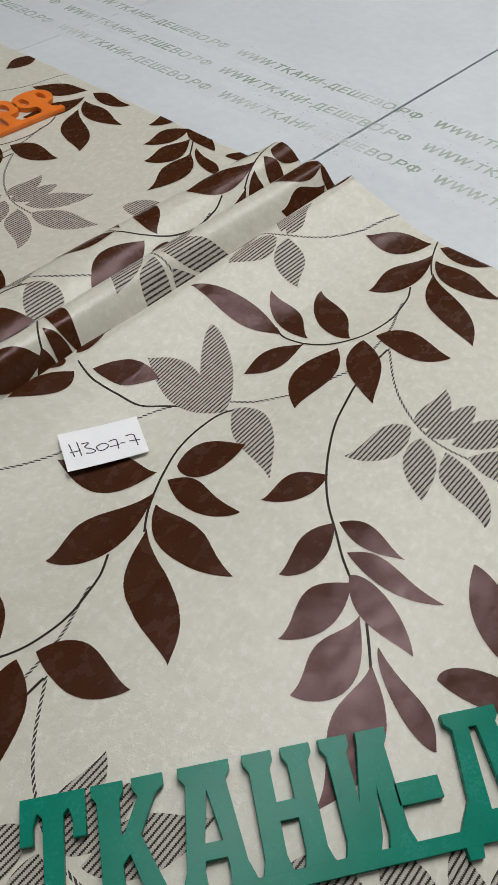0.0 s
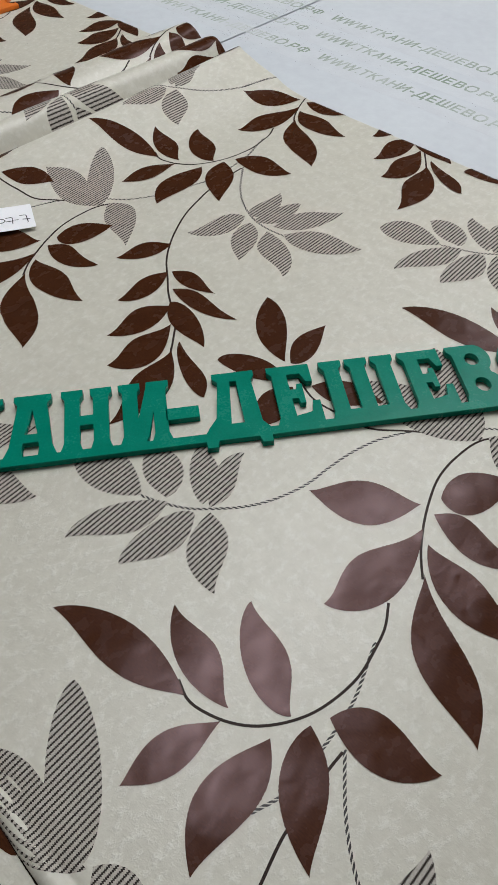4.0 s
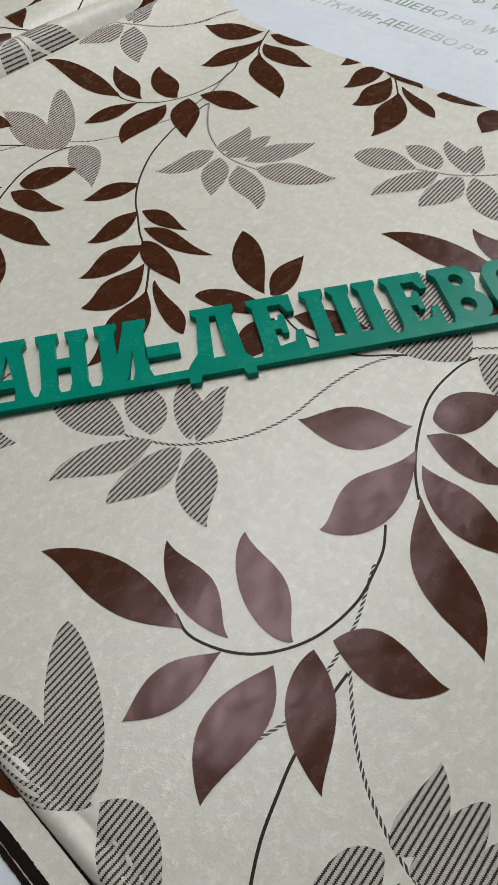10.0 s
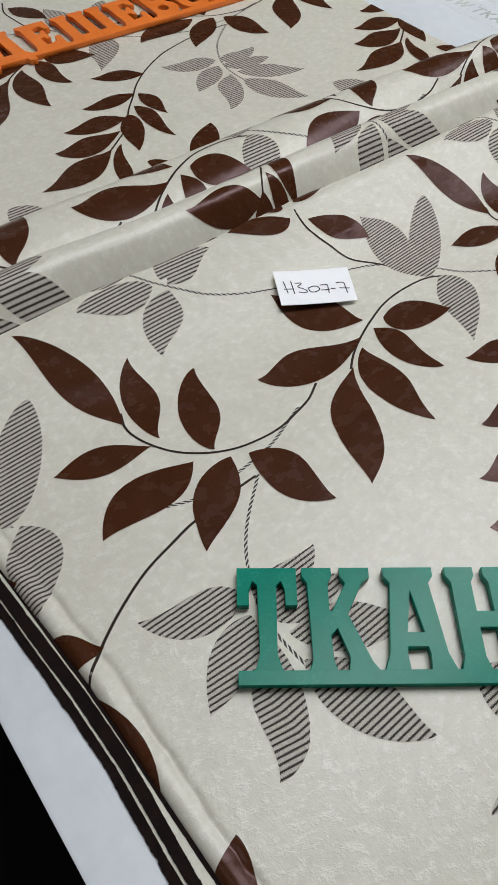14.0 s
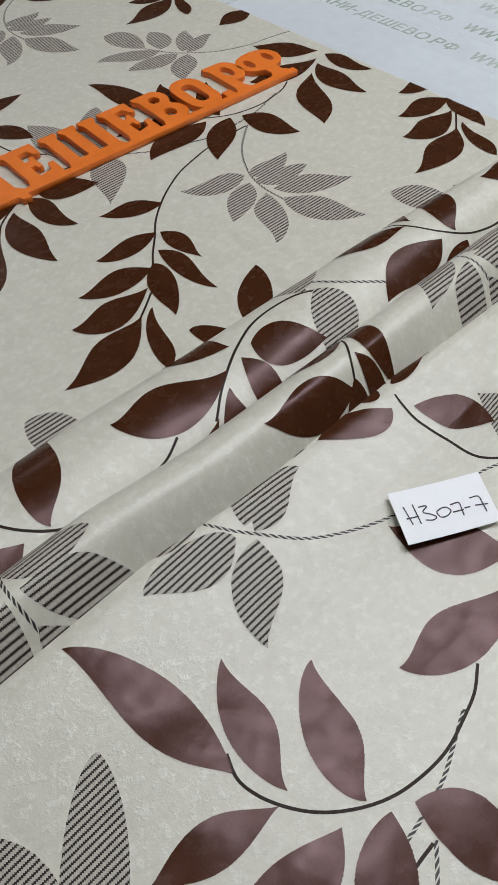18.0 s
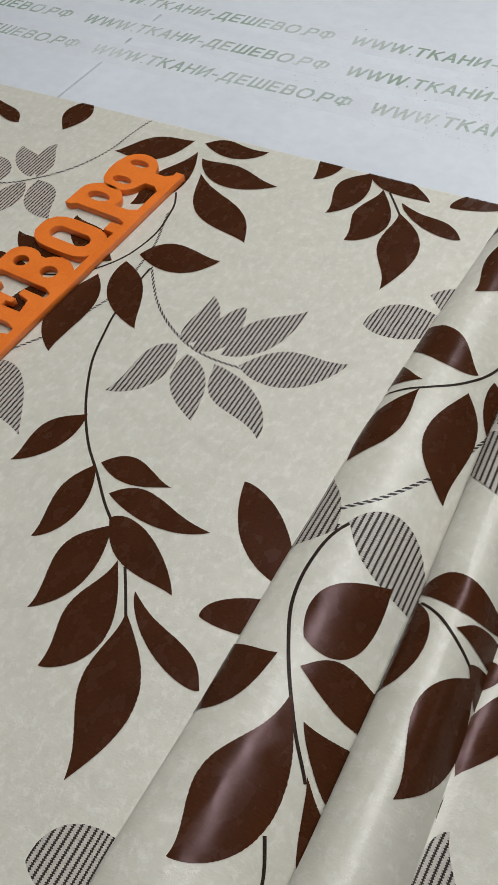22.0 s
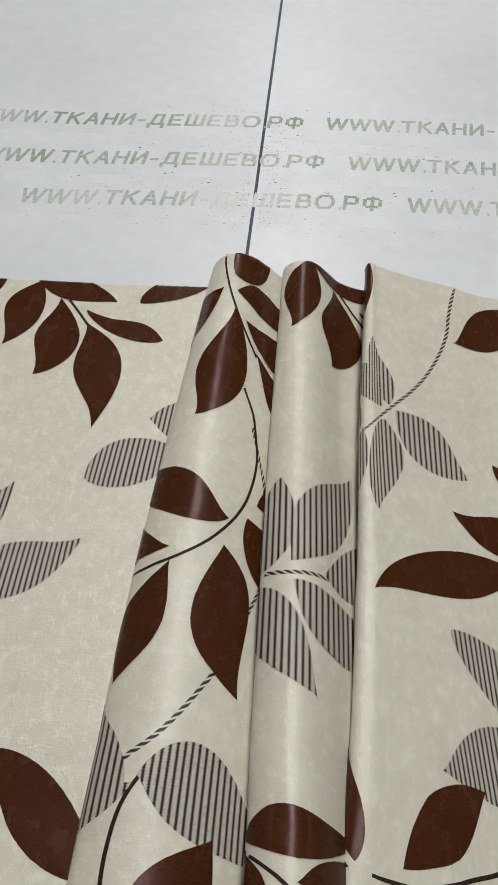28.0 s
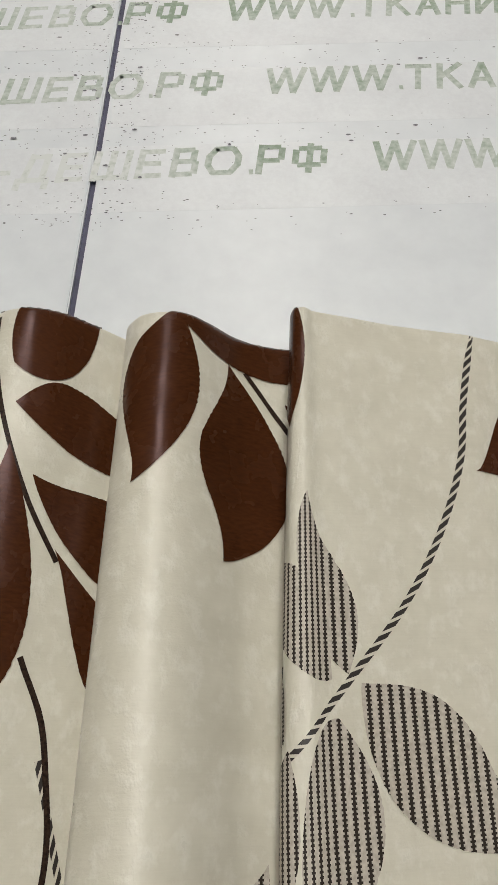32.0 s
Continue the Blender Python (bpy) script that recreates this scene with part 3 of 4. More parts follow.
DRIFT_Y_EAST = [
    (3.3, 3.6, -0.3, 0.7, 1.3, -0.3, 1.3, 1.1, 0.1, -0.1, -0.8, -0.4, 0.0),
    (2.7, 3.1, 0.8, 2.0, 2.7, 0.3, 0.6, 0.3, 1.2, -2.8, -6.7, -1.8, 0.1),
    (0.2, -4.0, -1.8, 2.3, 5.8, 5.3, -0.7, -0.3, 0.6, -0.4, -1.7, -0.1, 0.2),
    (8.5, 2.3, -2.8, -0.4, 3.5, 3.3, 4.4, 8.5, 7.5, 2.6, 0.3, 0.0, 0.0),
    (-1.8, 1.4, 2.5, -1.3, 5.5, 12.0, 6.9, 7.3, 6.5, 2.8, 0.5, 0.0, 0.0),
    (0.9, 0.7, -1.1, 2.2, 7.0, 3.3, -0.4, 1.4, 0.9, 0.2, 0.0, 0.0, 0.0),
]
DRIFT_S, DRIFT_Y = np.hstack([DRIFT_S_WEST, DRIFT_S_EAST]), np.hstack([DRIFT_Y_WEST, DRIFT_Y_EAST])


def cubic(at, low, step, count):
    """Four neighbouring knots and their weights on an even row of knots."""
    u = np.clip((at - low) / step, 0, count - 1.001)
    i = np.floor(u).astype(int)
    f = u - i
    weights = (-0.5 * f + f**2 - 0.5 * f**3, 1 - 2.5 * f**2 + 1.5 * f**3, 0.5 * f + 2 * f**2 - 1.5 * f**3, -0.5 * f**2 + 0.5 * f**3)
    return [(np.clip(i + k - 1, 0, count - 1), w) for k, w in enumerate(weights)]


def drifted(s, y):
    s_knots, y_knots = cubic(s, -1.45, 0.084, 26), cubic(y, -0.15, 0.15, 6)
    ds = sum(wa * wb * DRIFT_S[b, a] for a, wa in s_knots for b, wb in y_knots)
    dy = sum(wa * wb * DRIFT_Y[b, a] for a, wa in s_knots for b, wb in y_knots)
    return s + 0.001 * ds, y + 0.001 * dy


def leaf(name, row, ds, dy, mat, lift):
    """A woven leaf: one side drawn in towards the tip, with the stepped edge of the weave."""
    bs, by, ts, ty, wl, pl, ql, wr, pr, qr = row
    n, m = 96, 10
    rng = np.random.RandomState(int(abs(bs * 9173 + ty * 3571 + ds * 71) * 1000) % 99991)
    t = (0.5 - 0.5 * np.cos(math.pi * np.linspace(0, 1, n)))[:, None]
    w = np.linspace(-1, 1, m + 1)[None, :]

    def edge(p, q):
        k = p / (p + q)
        return t**p * (1 - t) ** q / (k**p * (1 - k) ** q)

    jag = (0.00011 * (-1.0) ** np.arange(n)[:, None] + 0.00013 * rng.uniform(-1, 1, (n, 2))) * np.sin(math.pi * t)
    half = w * np.where(w < 0, wr * edge(pr, qr) + jag[:, :1], wl * edge(pl, ql) + jag[:, 1:])
    ax = np.array([ts - bs, ty - by])
    ln = np.linalg.norm(ax)
    ax = ax / ln
    nr = np.array([-ax[1], ax[0]])
    s = bs + ds + ax[0] * ln * t + nr[0] * half
    y = by + dy + ax[1] * ln * t + nr[1] * half
    s, y = (s + 0 * w).ravel(), (y + 0 * w).ravel()
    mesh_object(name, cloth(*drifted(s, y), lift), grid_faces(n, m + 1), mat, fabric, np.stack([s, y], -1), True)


def ribbon(name, pts, ds, dy, width, mat, lift):
    p = np.array(pts)
    d = np.r_[0, np.cumsum(np.linalg.norm(np.diff(p, axis=0), axis=1))]
    at = np.linspace(0, d[-1] - 1e-6, max(8, int(d[-1] / 0.004)))
    s, y = spline(d, p[:, 0], at), spline(d, p[:, 1], at)
    g = np.stack([np.gradient(s), np.gradient(y)], -1)
    g /= np.linalg.norm(g, axis=1, keepdims=True)
    off = np.array([-1, 0, 1]) * width / 2
    S = (s[:, None] - g[:, 1:2] * off + ds).ravel()
    Y = (y[:, None] + g[:, 0:1] * off + dy).ravel()
    uv = np.stack([np.repeat(at, 3), np.tile(off, len(at))], -1)
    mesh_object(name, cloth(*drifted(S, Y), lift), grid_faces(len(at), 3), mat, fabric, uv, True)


def seen(ds, dy, s, y):
    return -1.62 < s + ds < 0.95 and -0.17 < y + dy < 0.66


for i in range(-4, 3):
    for j in range(-2, 3):
        ds, dy = i * STEP_S[0] + j * STEP_Y[0], i * STEP_S[1] + j * STEP_Y[1]
        for pts in STEMS:
            if seen(ds, dy, *pts[len(pts) // 2]):
                ribbon("stem", pts, ds, dy, 0.0019, STEM, 0.00020)
        for pts in DOTTED:
            if seen(ds, dy, *pts[len(pts) // 2]):
                ribbon("dotted_stem", pts, ds, dy, 0.0022, DOT, 0.00018)
        for rows in (STRIPED_STAR, STRIPED_SPREAD, STRIPED_TREFOIL):
            for row in rows:
                if seen(ds, dy, *row[:2]) or seen(ds, dy, *row[2:4]):
                    leaf("striped_leaf", row, ds, dy, STRIPE, 0.00022 + 0.00002 * rows.index(row))
        for rows in (BROWN_SPRAY, BROWN_ARCH, BROWN_FROND, BROWN_FAN):
            for row in rows:
                if seen(ds, dy, *row[:2]) or seen(ds, dy, *row[2:4]):
                    leaf("brown_leaf", row, ds, dy, BROWN, 0.00034 + 0.00002 * rows.index(row))

# ---- lower layer of the folded cloth, with its ragged selvedges ----
def edge_strip(name, y0, y1, z0, z1, mat, rag0, rag1, seed, label):
    """A strip under the fold; y0 and y1 are its edges off the fold, each a table of x and offset."""
    rng = np.random.RandomState(seed)
    n = 2400
    xs = np.linspace(-1.3, 1.0, n)
    base = near_y(xs) + 0.0005 * np.sin(13 * xs + seed) + 0.0003 * np.sin(47 * xs)

    def ragged(amount):
        tufts = np.convolve(np.where(rng.rand(n) > 0.985, rng.uniform(-3, 3, n), 0), np.hanning(7), "same")
        return amount * (0.45 * rng.randn(n) + 0.35 * np.convolve(rng.randn(n), np.ones(14) / 3.7, "same") + tufts)

    near, far = base + np.interp(xs, *y0) + ragged(rag0), base + np.interp(xs, *y1) + ragged(rag1)
    v = [(x, q, z0) for x, q in zip(xs, near)] + [(x, q, z1) for x, q in zip(xs, near)] + [(x, q, z1 + 0.0003) for x, q in zip(xs, far)] + [(x, q, z0) for x, q in zip(xs, far)]
    faces = [(k * n + i, k * n + i + 1, ((k + 1) % 4) * n + i + 1, ((k + 1) % 4) * n + i) for k in range(4) for i in range(n - 1)]
    ob = mesh_object(name, v, faces, mat, fabric, [(p[0], p[1]) for p in v])
    return tagged(ob, label)


# the layers draw together towards the pleats
EDGE_X = (-0.10, -0.05, 0.0, 0.055, 0.12)
INNER = np.array((-0.0030, -0.0060, -0.0088, -0.0130, -0.0145))
MIDDLE = np.array((-0.0105, -0.0125, -0.0138, -0.0188, -0.0205))
OUTER = np.array((-0.0165, -0.0188, -0.0208, -0.0240, -0.0255))
edge_strip("under_layer", (EDGE_X, INNER - 0.0015), ((0, 1), (0.035, 0.035)), -0.0055, -0.0040, CREAM, 0.0, 0.0, 2, "cream lower layer of the folded cloth")
# added strip: the shadow gap under the roll and its dark edge, as colour
edge_strip("fold_gap_shade", ((0, 1), (-0.0013, -0.0013)), ((0, 1), (0.004, 0.004)), -0.0046, -0.0037, FRINGE_AND_SHADE, 0.0001, 0.0, 6, "dark strip painting the shadow gap and dark edge along the fold")
edge_strip("selvedge", (EDGE_X, MIDDLE), (EDGE_X, INNER), -0.0052, -0.0036, FRINGE_AND_SHADE, 0.0002, 0.0003, 3, "ragged dark brown selvedge")
edge_strip("lining_edge", (EDGE_X, MIDDLE - 0.0012), (EDGE_X, MIDDLE + 0.0012), -0.0058, -0.0044, CREAM, 0.0002, 0.0, 4, "thin cream edge between the selvedges")
edge_strip("selvedge", (EDGE_X, OUTER), (EDGE_X, MIDDLE - 0.0006), -0.0059, -0.0048, FRINGE_AND_SHADE, 0.0004, 0.0002, 5, "ragged dark brown selvedge")


# a leaf of the lower layer showing past the fold, and two leaves on the rolled edge
xs = np.linspace(0.102, 0.183, 40)
out = 0.0085 * np.sin(np.pi * np.linspace(0, 1, 40)) ** 0.6 + 0.0010
v = [(x, n - 0.0005, -0.0035) for x, n in zip(xs, near_y(xs))] + [(x, n - o, -0.0036) for x, n, o in zip(xs, near_y(xs), out)]
mesh_object("brown_leaf", v, [(k, k + 1, k + 41, k + 40) for k in range(39)], BROWN, fabric, [(p[0], p[1]) for p in v])
leaf("brown_leaf", (-0.136, -0.141, -0.062, -0.140, 0.0115, 0.7, 0.7, 0.010, 1.0, 1.0), 0, 0, BROWN, 0.0004)
leaf("brown_leaf", (0.084, -0.175, 0.081, -0.126, 0.013, 1.0, 1.05, 0.012, 1.0, 1.3), 0, 0, BROWN, 0.0004)


# ---- letterforms as plain outlines ----
def arc(cx, cy, rx, ry, a0, a1, n=12):
    return [(cx + rx * math.cos(radians(a0 + (a1 - a0) * k / n)), cy + ry * math.sin(radians(a0 + (a1 - a0) * k / n))) for k in range(n + 1)]


def mirrored(pts):
    return pts + [(1 - x, y) for x, y in reversed(pts)]


# each form: outer outline and holes, on a unit square; the foot at 0.1 sinks into the bar
TEE = [mirrored([(0, 1), (0, 0.66), (0.2, 0.66), (0.2, 0.8), (0.26, 0.88), (0.34, 0.84), (0.36, 0.25), (0.3, 0.14), (0.24, 0.1)])]
KAY = [[(0, 1), (0, 0.92), (0.07, 0.86), (0.09, 0.2), (0.02, 0.1), (0.42, 0.1), (0.37, 0.2), (0.36, 0.4), (0.46, 0.46), (0.60, 0.22), (0.56, 0.1), (1.0, 0.1), (0.9, 0.18),
        (0.62, 0.58), (0.86, 0.86), (0.98, 0.91), (0.98, 1), (0.55, 1), (0.55, 0.92), (0.62, 0.86), (0.40, 0.60), (0.36, 0.62), (0.37, 0.86), (0.43, 0.92), (0.43, 1)]]
AYE = [mirrored([(0.14, 1), (0.14, 0.92), (0.22, 0.86), (0.10, 0.25), (0.0, 0.1), (0.36, 0.1), (0.34, 0.24), (0.36, 0.30)]), [(0.38, 0.42), (0.62, 0.42), (0.5, 0.80)]]
AITCH = [[(0, 1), (0, 0.92), (0.07, 0.86), (0.07, 0.22), (0, 0.1), (0.43, 0.1), (0.37, 0.22), (0.37, 0.46), (0.63, 0.46), (0.63, 0.22), (0.57, 0.1), (1, 0.1), (0.93, 0.22), (0.93, 0.86), (1, 0.92),
          (1, 1), (0.57, 1), (0.57, 0.92), (0.63, 0.86), (0.63, 0.60), (0.37, 0.60), (0.37, 0.86), (0.43, 0.92), (0.43, 1)]]
EEH = [[(0, 1), (0, 0.92), (0.07, 0.86), (0.07, 0.22), (0, 0.1), (0.48, 0.1), (0.55, 0.2), (0.66, 0.58), (0.66, 0.22), (0.6, 0.1), (1, 0.1), (0.93, 0.22), (0.93, 0.86), (1, 0.92), (1, 1),
        (0.56, 1), (0.54, 0.9), (0.37, 0.46), (0.37, 0.86), (0.43, 0.92), (0.43, 1)]]
DEH = [[(0.22, 1), (0.22, 0.92), (0.30, 0.86), (0.20, 0.32), (0.08, 0.2), (0.0, 0.1), (0.0, -0.09), (0.16, -0.09), (0.2, 0.02), (0.8, 0.02), (0.84, -0.09), (1.0, -0.09), (1.0, 0.12), (0.9, 0.22), (0.84, 0.86),
        (0.90, 0.92), (0.90, 1)], [(0.42, 0.22), (0.62, 0.22), (0.60, 0.86), (0.50, 0.86)]]
YEH = [[(0, 1), (0, 0.92), (0.09, 0.86), (0.09, 0.22), (0, 0.1), (1, 0.1), (1, 0.42), (0.84, 0.42), (0.78, 0.26), (0.44, 0.22), (0.42, 0.48), (0.56, 0.48), (0.58, 0.40), (0.70, 0.40), (0.70, 0.70), (0.58, 0.70),
        (0.56, 0.62), (0.42, 0.62), (0.42, 0.86), (0.70, 0.86), (0.80, 0.72), (0.94, 0.72), (0.94, 1)]]
SHAH = [[(0, 1), (0, 0.92), (0.05, 0.86), (0.05, 0.22), (0, 0.1), (1, 0.1), (0.95, 0.22), (0.95, 0.86), (1, 0.92), (1, 1), (0.70, 1), (0.70, 0.92), (0.75, 0.86), (0.75, 0.22), (0.60, 0.22), (0.60, 0.86),
         (0.65, 0.92), (0.65, 1), (0.35, 1), (0.35, 0.92), (0.40, 0.86), (0.40, 0.22), (0.25, 0.22), (0.25, 0.86), (0.30, 0.92), (0.30, 1)]]
VEH = [[(0, 1), (0, 0.92), (0.09, 0.86), (0.09, 0.22), (0, 0.1)] + arc(0.62, 0.335, 0.36, 0.235, -90, 60) + arc(0.6, 0.775, 0.32, 0.225, -50, 90), arc(0.50, 0.355, 0.17, 0.11, 0, 360)[:-1],
       arc(0.50, 0.765, 0.16, 0.10, 0, 360)[:-1]]
OVAL = [mirrored([(0.5, 0.99), (0.30, 0.98), (0.12, 0.91), (0.02, 0.80), (0.0, 0.66), (0.0, 0.40), (0.02, 0.27), (0.12, 0.15), (0.30, 0.08), (0.5, 0.07)])[:-1],
        mirrored([(0.5, 0.82), (0.38, 0.80), (0.31, 0.74), (0.31, 0.34), (0.38, 0.27), (0.5, 0.25)])[:-1]]
DOTTY = [[(0, 0.1), (1, 0.1), (1, 0.26), (0, 0.26)]]
REH = [[(0, 1), (0, 0.92), (0.09, 0.86), (0.09, 0.22), (0, 0.1), (0.55, 0.1), (0.44, 0.22), (0.42, 0.42)] + arc(0.58, 0.70, 0.42, 0.30, -90, 90), arc(0.53, 0.70, 0.16, 0.16, 0, 360)[:-1]]
EFF = [[(0.22, 0.1), (0.78, 0.1), (0.66, 0.2), (0.66, 0.34)] + arc(0.70, 0.64, 0.36, 0.27, -80, 75) + [(0.62, 0.93), (0.5, 0.935), (0.38, 0.93)] + arc(0.30, 0.64, 0.36, 0.27, 105, 260) + [(0.34, 0.34), (0.34, 0.2)],
       arc(0.23, 0.64, 0.10, 0.14, 0, 360)[:-1], arc(0.77, 0.64, 0.10, 0.14, 0, 360)[:-1]]
HYPHEN = [[(-0.1, 0.38), (1, 0.38), (1, 0.55), (-0.1, 0.55)]]
ROW = ((TEE, -0.002, 0.035), (KAY, 0.0385, 0.0815), (AYE, 0.0835, 0.1265), (AITCH, 0.1285, 0.1705), (EEH, 0.176, 0.2185), (HYPHEN, 0.2165, 0.2415), (DEH, 0.244, 0.297), (YEH, 0.303, 0.3425),
       (SHAH, 0.349, 0.4145), (YEH, 0.4195, 0.4575), (VEH, 0.463, 0.5020), (OVAL, 0.506, 0.5450), (DOTTY, 0.546, 0.557), (REH, 0.560, 0.598), (EFF, 0.5975, 0.647))


def cut_out(name, loops, x0, x1, height, thick, mat, parent):
    """A flat letterform cut from board: filled outline, with depth and a fine bevel, as one mesh."""
    cu = bpy.data.curves.new(name, "CURVE")
    cu.dimensions, cu.fill_mode, cu.extrude, cu.bevel_depth, cu.bevel_resolution = "2D", "BOTH", thick / 2 - 0.0002, 0.0002, 1
    cu.offset = -0.0002
    for loop in loops:
        sp = cu.splines.new("POLY")
        sp.points.add(len(loop) - 1)
        for p, (x, y) in zip(sp.points, loop):
            p.co = (x0 + x * (x1 - x0), y * height, 0, 1)
        sp.use_cyclic_u = True
    tmp = bpy.data.objects.new(name, cu)
    scene.collection.objects.link(tmp)
    me = bpy.data.meshes.new_from_object(tmp.evaluated_get(bpy.context.evaluated_depsgraph_get()))
    bpy.data.objects.remove(tmp)
    bpy.data.curves.remove(cu)
    me.materials.clear()
    me.materials.append(mat)
    ob = new(name, me)
    ob.parent = parent
    ob.location = (0, 0, thick / 2)
    return ob


def cut_out_sign(name, mat, x, y, z, turn, label):
    sign = tagged(new(name), label, "sign", "cut-out letter signs")
    sign.matrix_world = pose(x, y, z, 0, 0, turn)
    cut_out("base_bar", [[(-0.002, 0), (1, 0), (1, 0.115), (-0.002, 0.115)]], 0, 0.635, 0.072, 0.00615, mat, sign)
    for form, a, b in ROW:
        cut_out("letter", form, 0.992 * a, 0.992 * b, 0.0725, 0.0061, mat, sign)
    return sign


cut_out_sign("green_letter_sign", GREEN, -0.0900, -0.0700, 0.0012, 51.3, "green painted cut-out letter sign joined by a base bar")
cut_out_sign("orange_letter_sign", ORANGE, -0.8065, -0.096, 0.0012, 85.6, "orange painted cut-out letter sign lying on the cloth")

# ---- paper tag ----
tag = tagged(new("price_tag"), "small white paper tag with a handwritten code", "tag")
TAG_O = np.array([-0.3042, 0.1474])
TAG_U, TAG_V = np.array([0.451, 0.893]), np.array([-0.880, 0.476])
TAG_L, TAG_W = 0.0654, 0.0351


def on_tag(u, v, lift):
    u, v = np.asarray(u), np.asarray(v)
    p = TAG_O + np.outer(u, TAG_U) + np.outer(v, TAG_V)
    z = 0.0095 + 0.15 * v - 0.09 * u + 0.0036 * (u / TAG_L - 0.5) ** 2 + lift
    return np.c_[p, z]


_u, _v = np.meshgrid(np.linspace(0, TAG_L, 14), np.linspace(0, TAG_W, 8))
_top, _bot = on_tag(_u.ravel(), _v.ravel(), 0.0004), on_tag(_u.ravel(), _v.ravel(), 0.0)
_f = grid_faces(8, 14)
_rim = list(range(14)) + list(range(27, 112, 14)) + list(range(110, 97, -1)) + list(range(84, 0, -14))
_side = [(a, c, c + 112, a + 112) for a, c in zip(_rim, _rim[1:] + _rim[:1])]
mesh_object("card", np.r_[_top, _bot], _f + [tuple(i + 112 for i in reversed(q)) for q in _f] + _side, PAPER, tag)
# the code H307-7, one pen line after another, as fractions of the card
WRITTEN = [
    [(0.10, 0.69), (0.127, 0.33)], [(0.199, 0.70), (0.209, 0.31)], [(0.086, 0.458), (0.218, 0.458)],
    [(0.246, 0.622), (0.334, 0.61), (0.272, 0.517), (0.352, 0.43), (0.387, 0.362), (0.35, 0.332), (0.266, 0.361)],
    [(0.471, 0.506), (0.408, 0.452), (0.425, 0.351), (0.505, 0.349), (0.552, 0.419), (0.52, 0.498), (0.471, 0.506)],
    [(0.566, 0.524), (0.665, 0.513), (0.664, 0.421), (0.658, 0.268)], [(0.562, 0.377), (0.683, 0.375)], [(0.695, 0.399), (0.758, 0.394)],
    [(0.786, 0.555), (0.883, 0.538), (0.892, 0.404), (0.897, 0.227)], [(0.809, 0.396), (0.942, 0.361)],
]
for pts in WRITTEN:
    p = np.array(pts) * (TAG_L, TAG_W)
    d = np.r_[0, np.cumsum(np.linalg.norm(np.diff(p, axis=0), axis=1))]
    at = np.linspace(0, d[-1] - 1e-7, 20)
    q = np.stack([spline(d, p[:, 0], at), spline(d, p[:, 1], at)], -1)
    g = np.gradient(q, axis=0)
    g = g[:, ::-1] * (-1, 1) / np.linalg.norm(g, axis=1, keepdims=True) * 0.00046
    ends = np.r_[q - g, q + g]
    mesh_object("handwriting", on_tag(ends[:, 0], ends[:, 1], 0.0006), [(k, k + 1, k + 21, k + 20) for k in range(19)], PEN, tag)

# ---- printed tape on the table ----
# letter strokes: x0, y0, x1, y1 on a unit square
STROKES = {
    "w": [(0, 1, 0.25, 0), (0.25, 0, 0.5, 1), (0.5, 1, 0.75, 0), (0.75, 0, 1, 1)],
    "point": [(0.4, 0.06, 0.6, 0.06)],
    "tee": [(0, 0.93, 1, 0.93), (0.5, 0.9, 0.5, 0)],
    "kay": [(0.08, 1, 0.08, 0), (0.1, 0.45, 0.9, 1), (0.35, 0.6, 0.95, 0)],
    "aye": [(0.05, 0, 0.5, 1), (0.5, 1, 0.95, 0), (0.2, 0.33, 0.8, 0.33)],
    "aitch": [(0.08, 1, 0.08, 0), (0.92, 1, 0.92, 0), (0.1, 0.52, 0.9, 0.52)],
    "eeh": [(0.08, 1, 0.08, 0), (0.92, 1, 0.92, 0), (0.1, 0.08, 0.9, 0.92)],
    "dash": [(0.1, 0.4, 0.9, 0.4)],
    "deh": [(0.2, 0.12, 0.32, 1), (0.3, 0.93, 0.82, 0.93), (0.8, 1, 0.8, 0.12), (0, 0.1, 1, 0.1), (0.05, 0.1, 0.05, -0.2), (0.95, 0.1, 0.95, -0.2)],
    "yeh": [(0.1, 1, 0.1, 0), (0.1, 0.93, 0.92, 0.93), (0.1, 0.5, 0.85, 0.5), (0.1, 0.07, 0.95, 0.07)],
}
STROKES2 = {
    "shah": [(0.06, 1, 0.06, 0), (0.5, 1, 0.5, 0), (0.94, 1, 0.94, 0), (0.06, 0.07, 0.94, 0.07)],
    "veh": [(0.1, 1, 0.1, 0), (0.1, 0.93, 0.75, 0.93), (0.1, 0.52, 0.8, 0.52), (0.1, 0.07, 0.8, 0.07), (0.8, 0.9, 0.8, 0.55), (0.9, 0.48, 0.9, 0.1)],
    "oval": [(0.25, 0.93, 0.75, 0.93), (0.75, 0.93, 0.94, 0.65), (0.94, 0.65, 0.94, 0.35), (0.94, 0.35, 0.75, 0.07), (0.75, 0.07, 0.25, 0.07), (0.25, 0.07, 0.06, 0.35), (0.06, 0.35, 0.06, 0.65), (0.06, 0.65, 0.25, 0.93)],
    "reh": [(0.1, 1, 0.1, 0), (0.1, 0.93, 0.8, 0.93), (0.9, 0.88, 0.9, 0.5), (0.1, 0.45, 0.8, 0.45)],
    "eff": [(0.5, 1, 0.5, 0), (0.2, 0.85, 0.8, 0.85), (0.2, 0.25, 0.8, 0.25), (0.1, 0.78, 0.1, 0.32), (0.9, 0.78, 0.9, 0.32)],
}
STROKES.update(STROKES2)
LINE = ["w", "w", "w", "point", "tee", "kay", "aye", "aitch", "eeh", "dash", "deh", "yeh", "shah", "yeh", "veh", "oval", "point", "reh", "eff"]
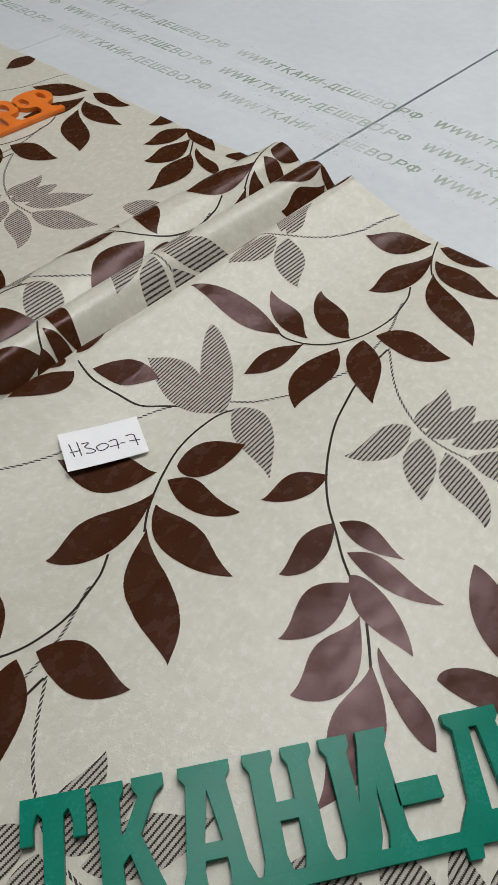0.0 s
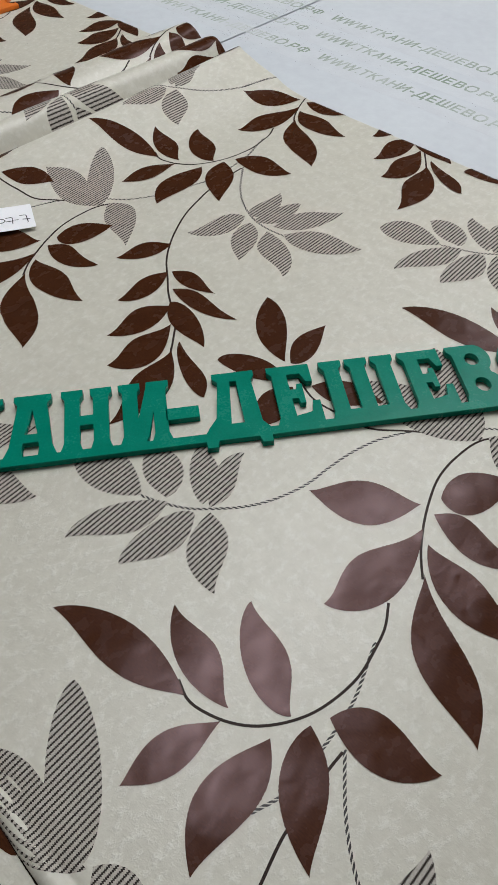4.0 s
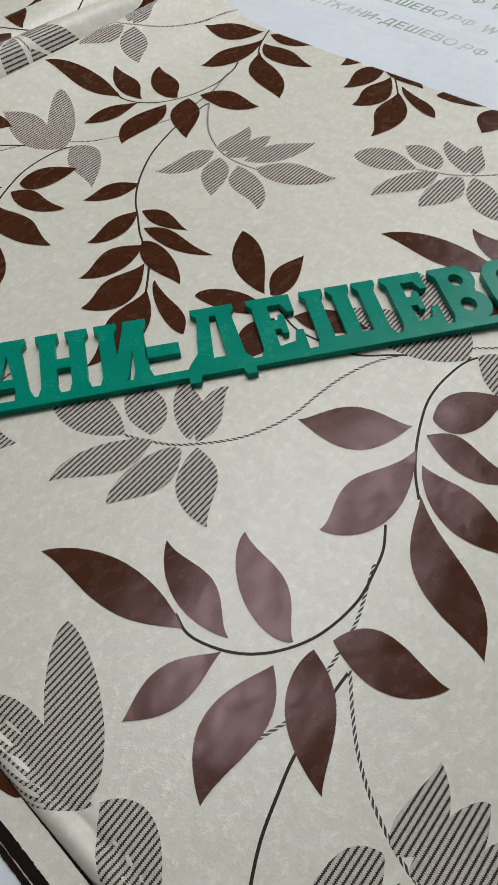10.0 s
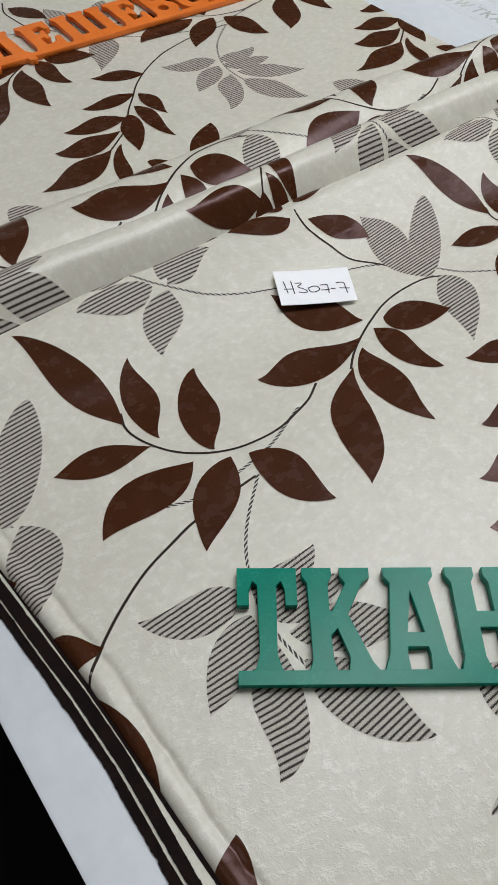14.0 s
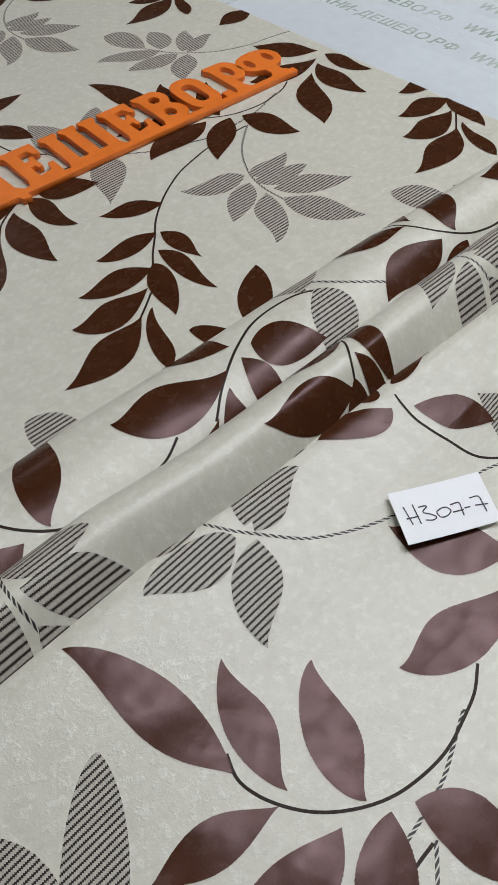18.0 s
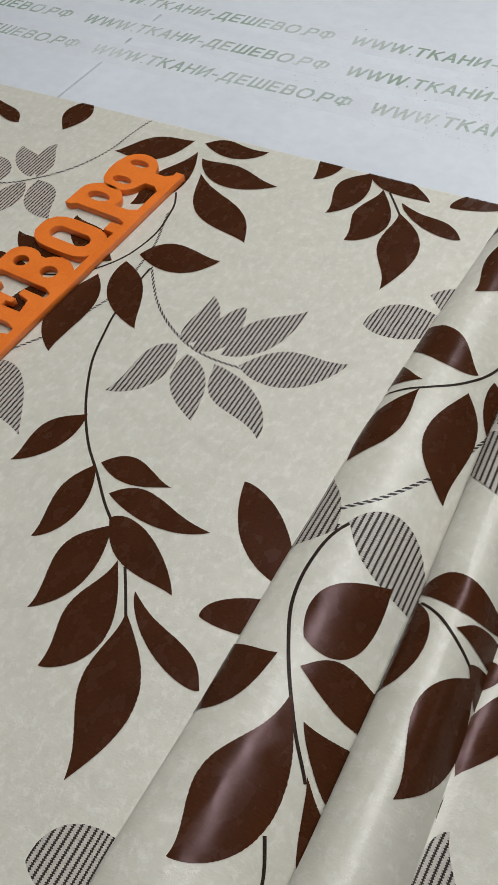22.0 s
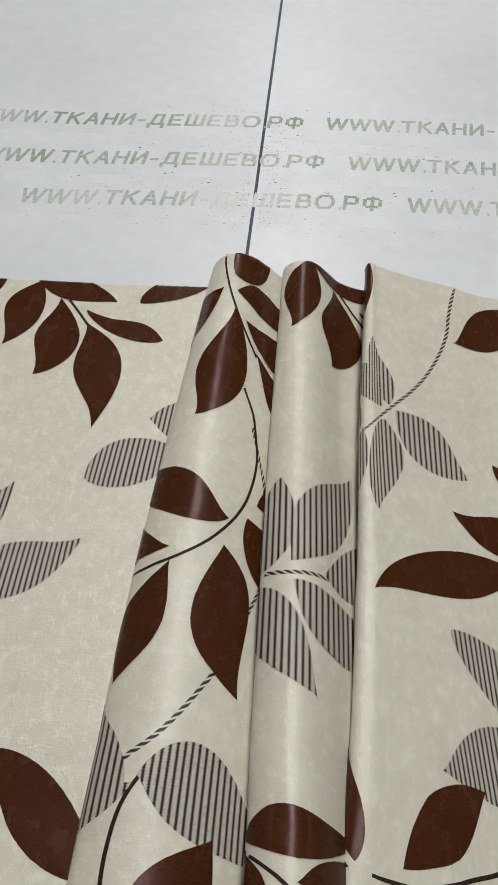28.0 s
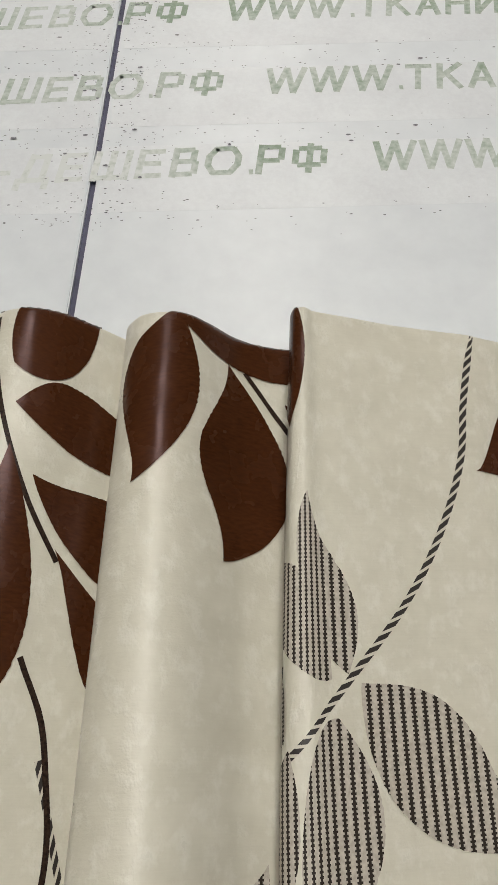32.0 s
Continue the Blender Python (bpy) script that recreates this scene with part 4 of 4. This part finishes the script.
WIDE = {"w": 1.25, "point": 0.28, "dash": 0.5, "shah": 1.15, "oval": 1.1, "eff": 1.15, "deh": 1.0}
REPEAT, TEXT_LEN, TEXT_H, PRINT_Z = 0.332, 0.313, 0.0185, TABLE_Z + 0.0002

BOW = (-0.62, -0.50, -0.40, -0.30, -0.10, 0.10), (0.001, 0.007, 0.010, 0.011, 0.011, 0)  # the tapes are not laid quite straight


def printed_line(x_start, y0, seed):
    rng = np.random.RandomState(seed)
    unit = TEXT_LEN / sum(WIDE.get(k, 0.85) + (0.02 if k == "point" else 0.27) for k in LINE)
    for rep in range(-4, 5):
        v, f = [], []
        x = x_start + rep * REPEAT - 0.008 * max(0, rep - 1)
        for key in LINE:
            w = WIDE.get(key, 0.85) * unit
            for a, b, c, d in STROKES[key]:
                p, q = np.array([x + a * w + 0.14 * b * TEXT_H, y0 + b * TEXT_H]), np.array([x + c * w + 0.14 * d * TEXT_H, y0 + d * TEXT_H])
                t = (q - p) / np.linalg.norm(q - p)
                n = np.array([-t[1], t[0]]) * 0.0016
                p, q = p - t * 0.0006, q + t * 0.0006
                k = len(v)
                p[1], q[1] = p[1] + np.interp(p[0], *BOW), q[1] + np.interp(q[0], *BOW)
                lift = PRINT_Z + 0.00001 * (k // 4 % 7)
                v += [(*(p - n), lift), (*(q - n), lift), (*(q + n), lift), (*(p + n), lift)]
                f.append((k, k + 1, k + 2, k + 3))
            x += w + (0.02 if key == "point" else 0.27) * unit
        yield v, f


for row, (x_start, y0) in enumerate(((-0.651, 0.7095), (-0.700, 0.766), (-0.719, 0.8265))):
    tape = tagged(new("printed_tape"), "white tape printed with faded green lettering, stuck on the table", "tape", "printed tapes")
    seam_x = -0.455 + 0.049 * (y0 - 0.63)
    for a, b in ((-1.7, seam_x - 0.0032), (seam_x + 0.0032, 1.3)):
        part("strip", box(a, b, y0 - 0.012, y0 + 0.031, TABLE_Z + 0.00004, TABLE_Z + 0.00009), TAPE, tape)
    for v, f in printed_line(x_start, y0, row):
        mesh_object("lettering", v, f, INK, tape)

# scuffs and lint on the tapes near the seam
rng = np.random.RandomState(11)
v, f = [], []
for k in range(1100):
    x, y = -0.44 + rng.normal(0, 0.06 + 0.16 * rng.rand()), rng.choice([0.695, 0.742, 0.753, 0.800, 0.813, 0.860]) + rng.normal(0, 0.005)
    if k % 3 == 0:
        y = rng.uniform(0.690, 0.865)
        x = -0.455 + 0.049 * (y - 0.63) + rng.choice([-1, 1]) * (0.004 + abs(rng.normal(0, 0.012)))
    r = 0.00018 + 0.00022 * rng.rand() ** 2 + (0.0004 if k % 29 == 0 else 0)
    a = rng.uniform(0, 6.28)
    e = rng.uniform(0.8, 2.6)
    i = len(v)
    for q in range(5):
        t = a + q * 1.2566
        v.append((x + e * r * math.cos(t), y + r * math.sin(t), TABLE_Z + 0.0006 + 0.00002 * (k % 5)))
    f.append(tuple(range(i, i + 5)))
tagged(mesh_object("lint_specks", v, f, LINT), "dark lint specks and scuffs along the tape edges", "lint", kind="stuff")

# pen marks at the table's front
marks = tagged(new("pen_marks"), "handwritten pen marks on the white table edge", "writing")


def pen_stroke(pts, width):
    p = np.array(pts)
    d = np.r_[0, np.cumsum(np.linalg.norm(np.diff(p, axis=0), axis=1))]
    at = np.linspace(0, d[-1] - 1e-7, 24)
    x, y = spline(d, p[:, 0], at), spline(d, p[:, 1], at)
    g = np.stack([np.gradient(x), np.gradient(y)], -1)
    g /= np.linalg.norm(g, axis=1, keepdims=True)
    vv = []
    for s in (-1, 1):
        vv += [(a - s * h[1] * width / 2, b + s * h[0] * width / 2, TABLE_Z + 0.0005) for a, b, h in zip(x, y, g)]
    mesh_object("pen_stroke", vv, [(i, i + 1, i + 25, i + 24) for i in range(23)], SEAM, marks)


pen_stroke([(0.0444, -0.1836), (0.0515, -0.1845), (0.0638, -0.1847)], 0.0017)
pen_stroke([(0.0434, -0.184), (0.0472, -0.1801), (0.0556, -0.1767), (0.0619, -0.1748)], 0.0013)
pen_stroke([(0.0569, -0.1751), (0.061, -0.1784), (0.0663, -0.1777), (0.0677, -0.1731), (0.0633, -0.1702), (0.058, -0.1713), (0.0569, -0.1751)], 0.0014)
pen_stroke([(0.0689, -0.1885), (0.0688, -0.1827)], 0.0015)
pen_stroke([(0.0741, -0.1714), (0.0711, -0.1763), (0.0741, -0.1793), (0.0816, -0.1781), (0.0861, -0.1804), (0.0866, -0.1855), (0.0834, -0.1867), (0.0741, -0.1834)], 0.0015)
pen_stroke([(0.0741, -0.1714), (0.0818, -0.172), (0.0911, -0.1725)], 0.0013)
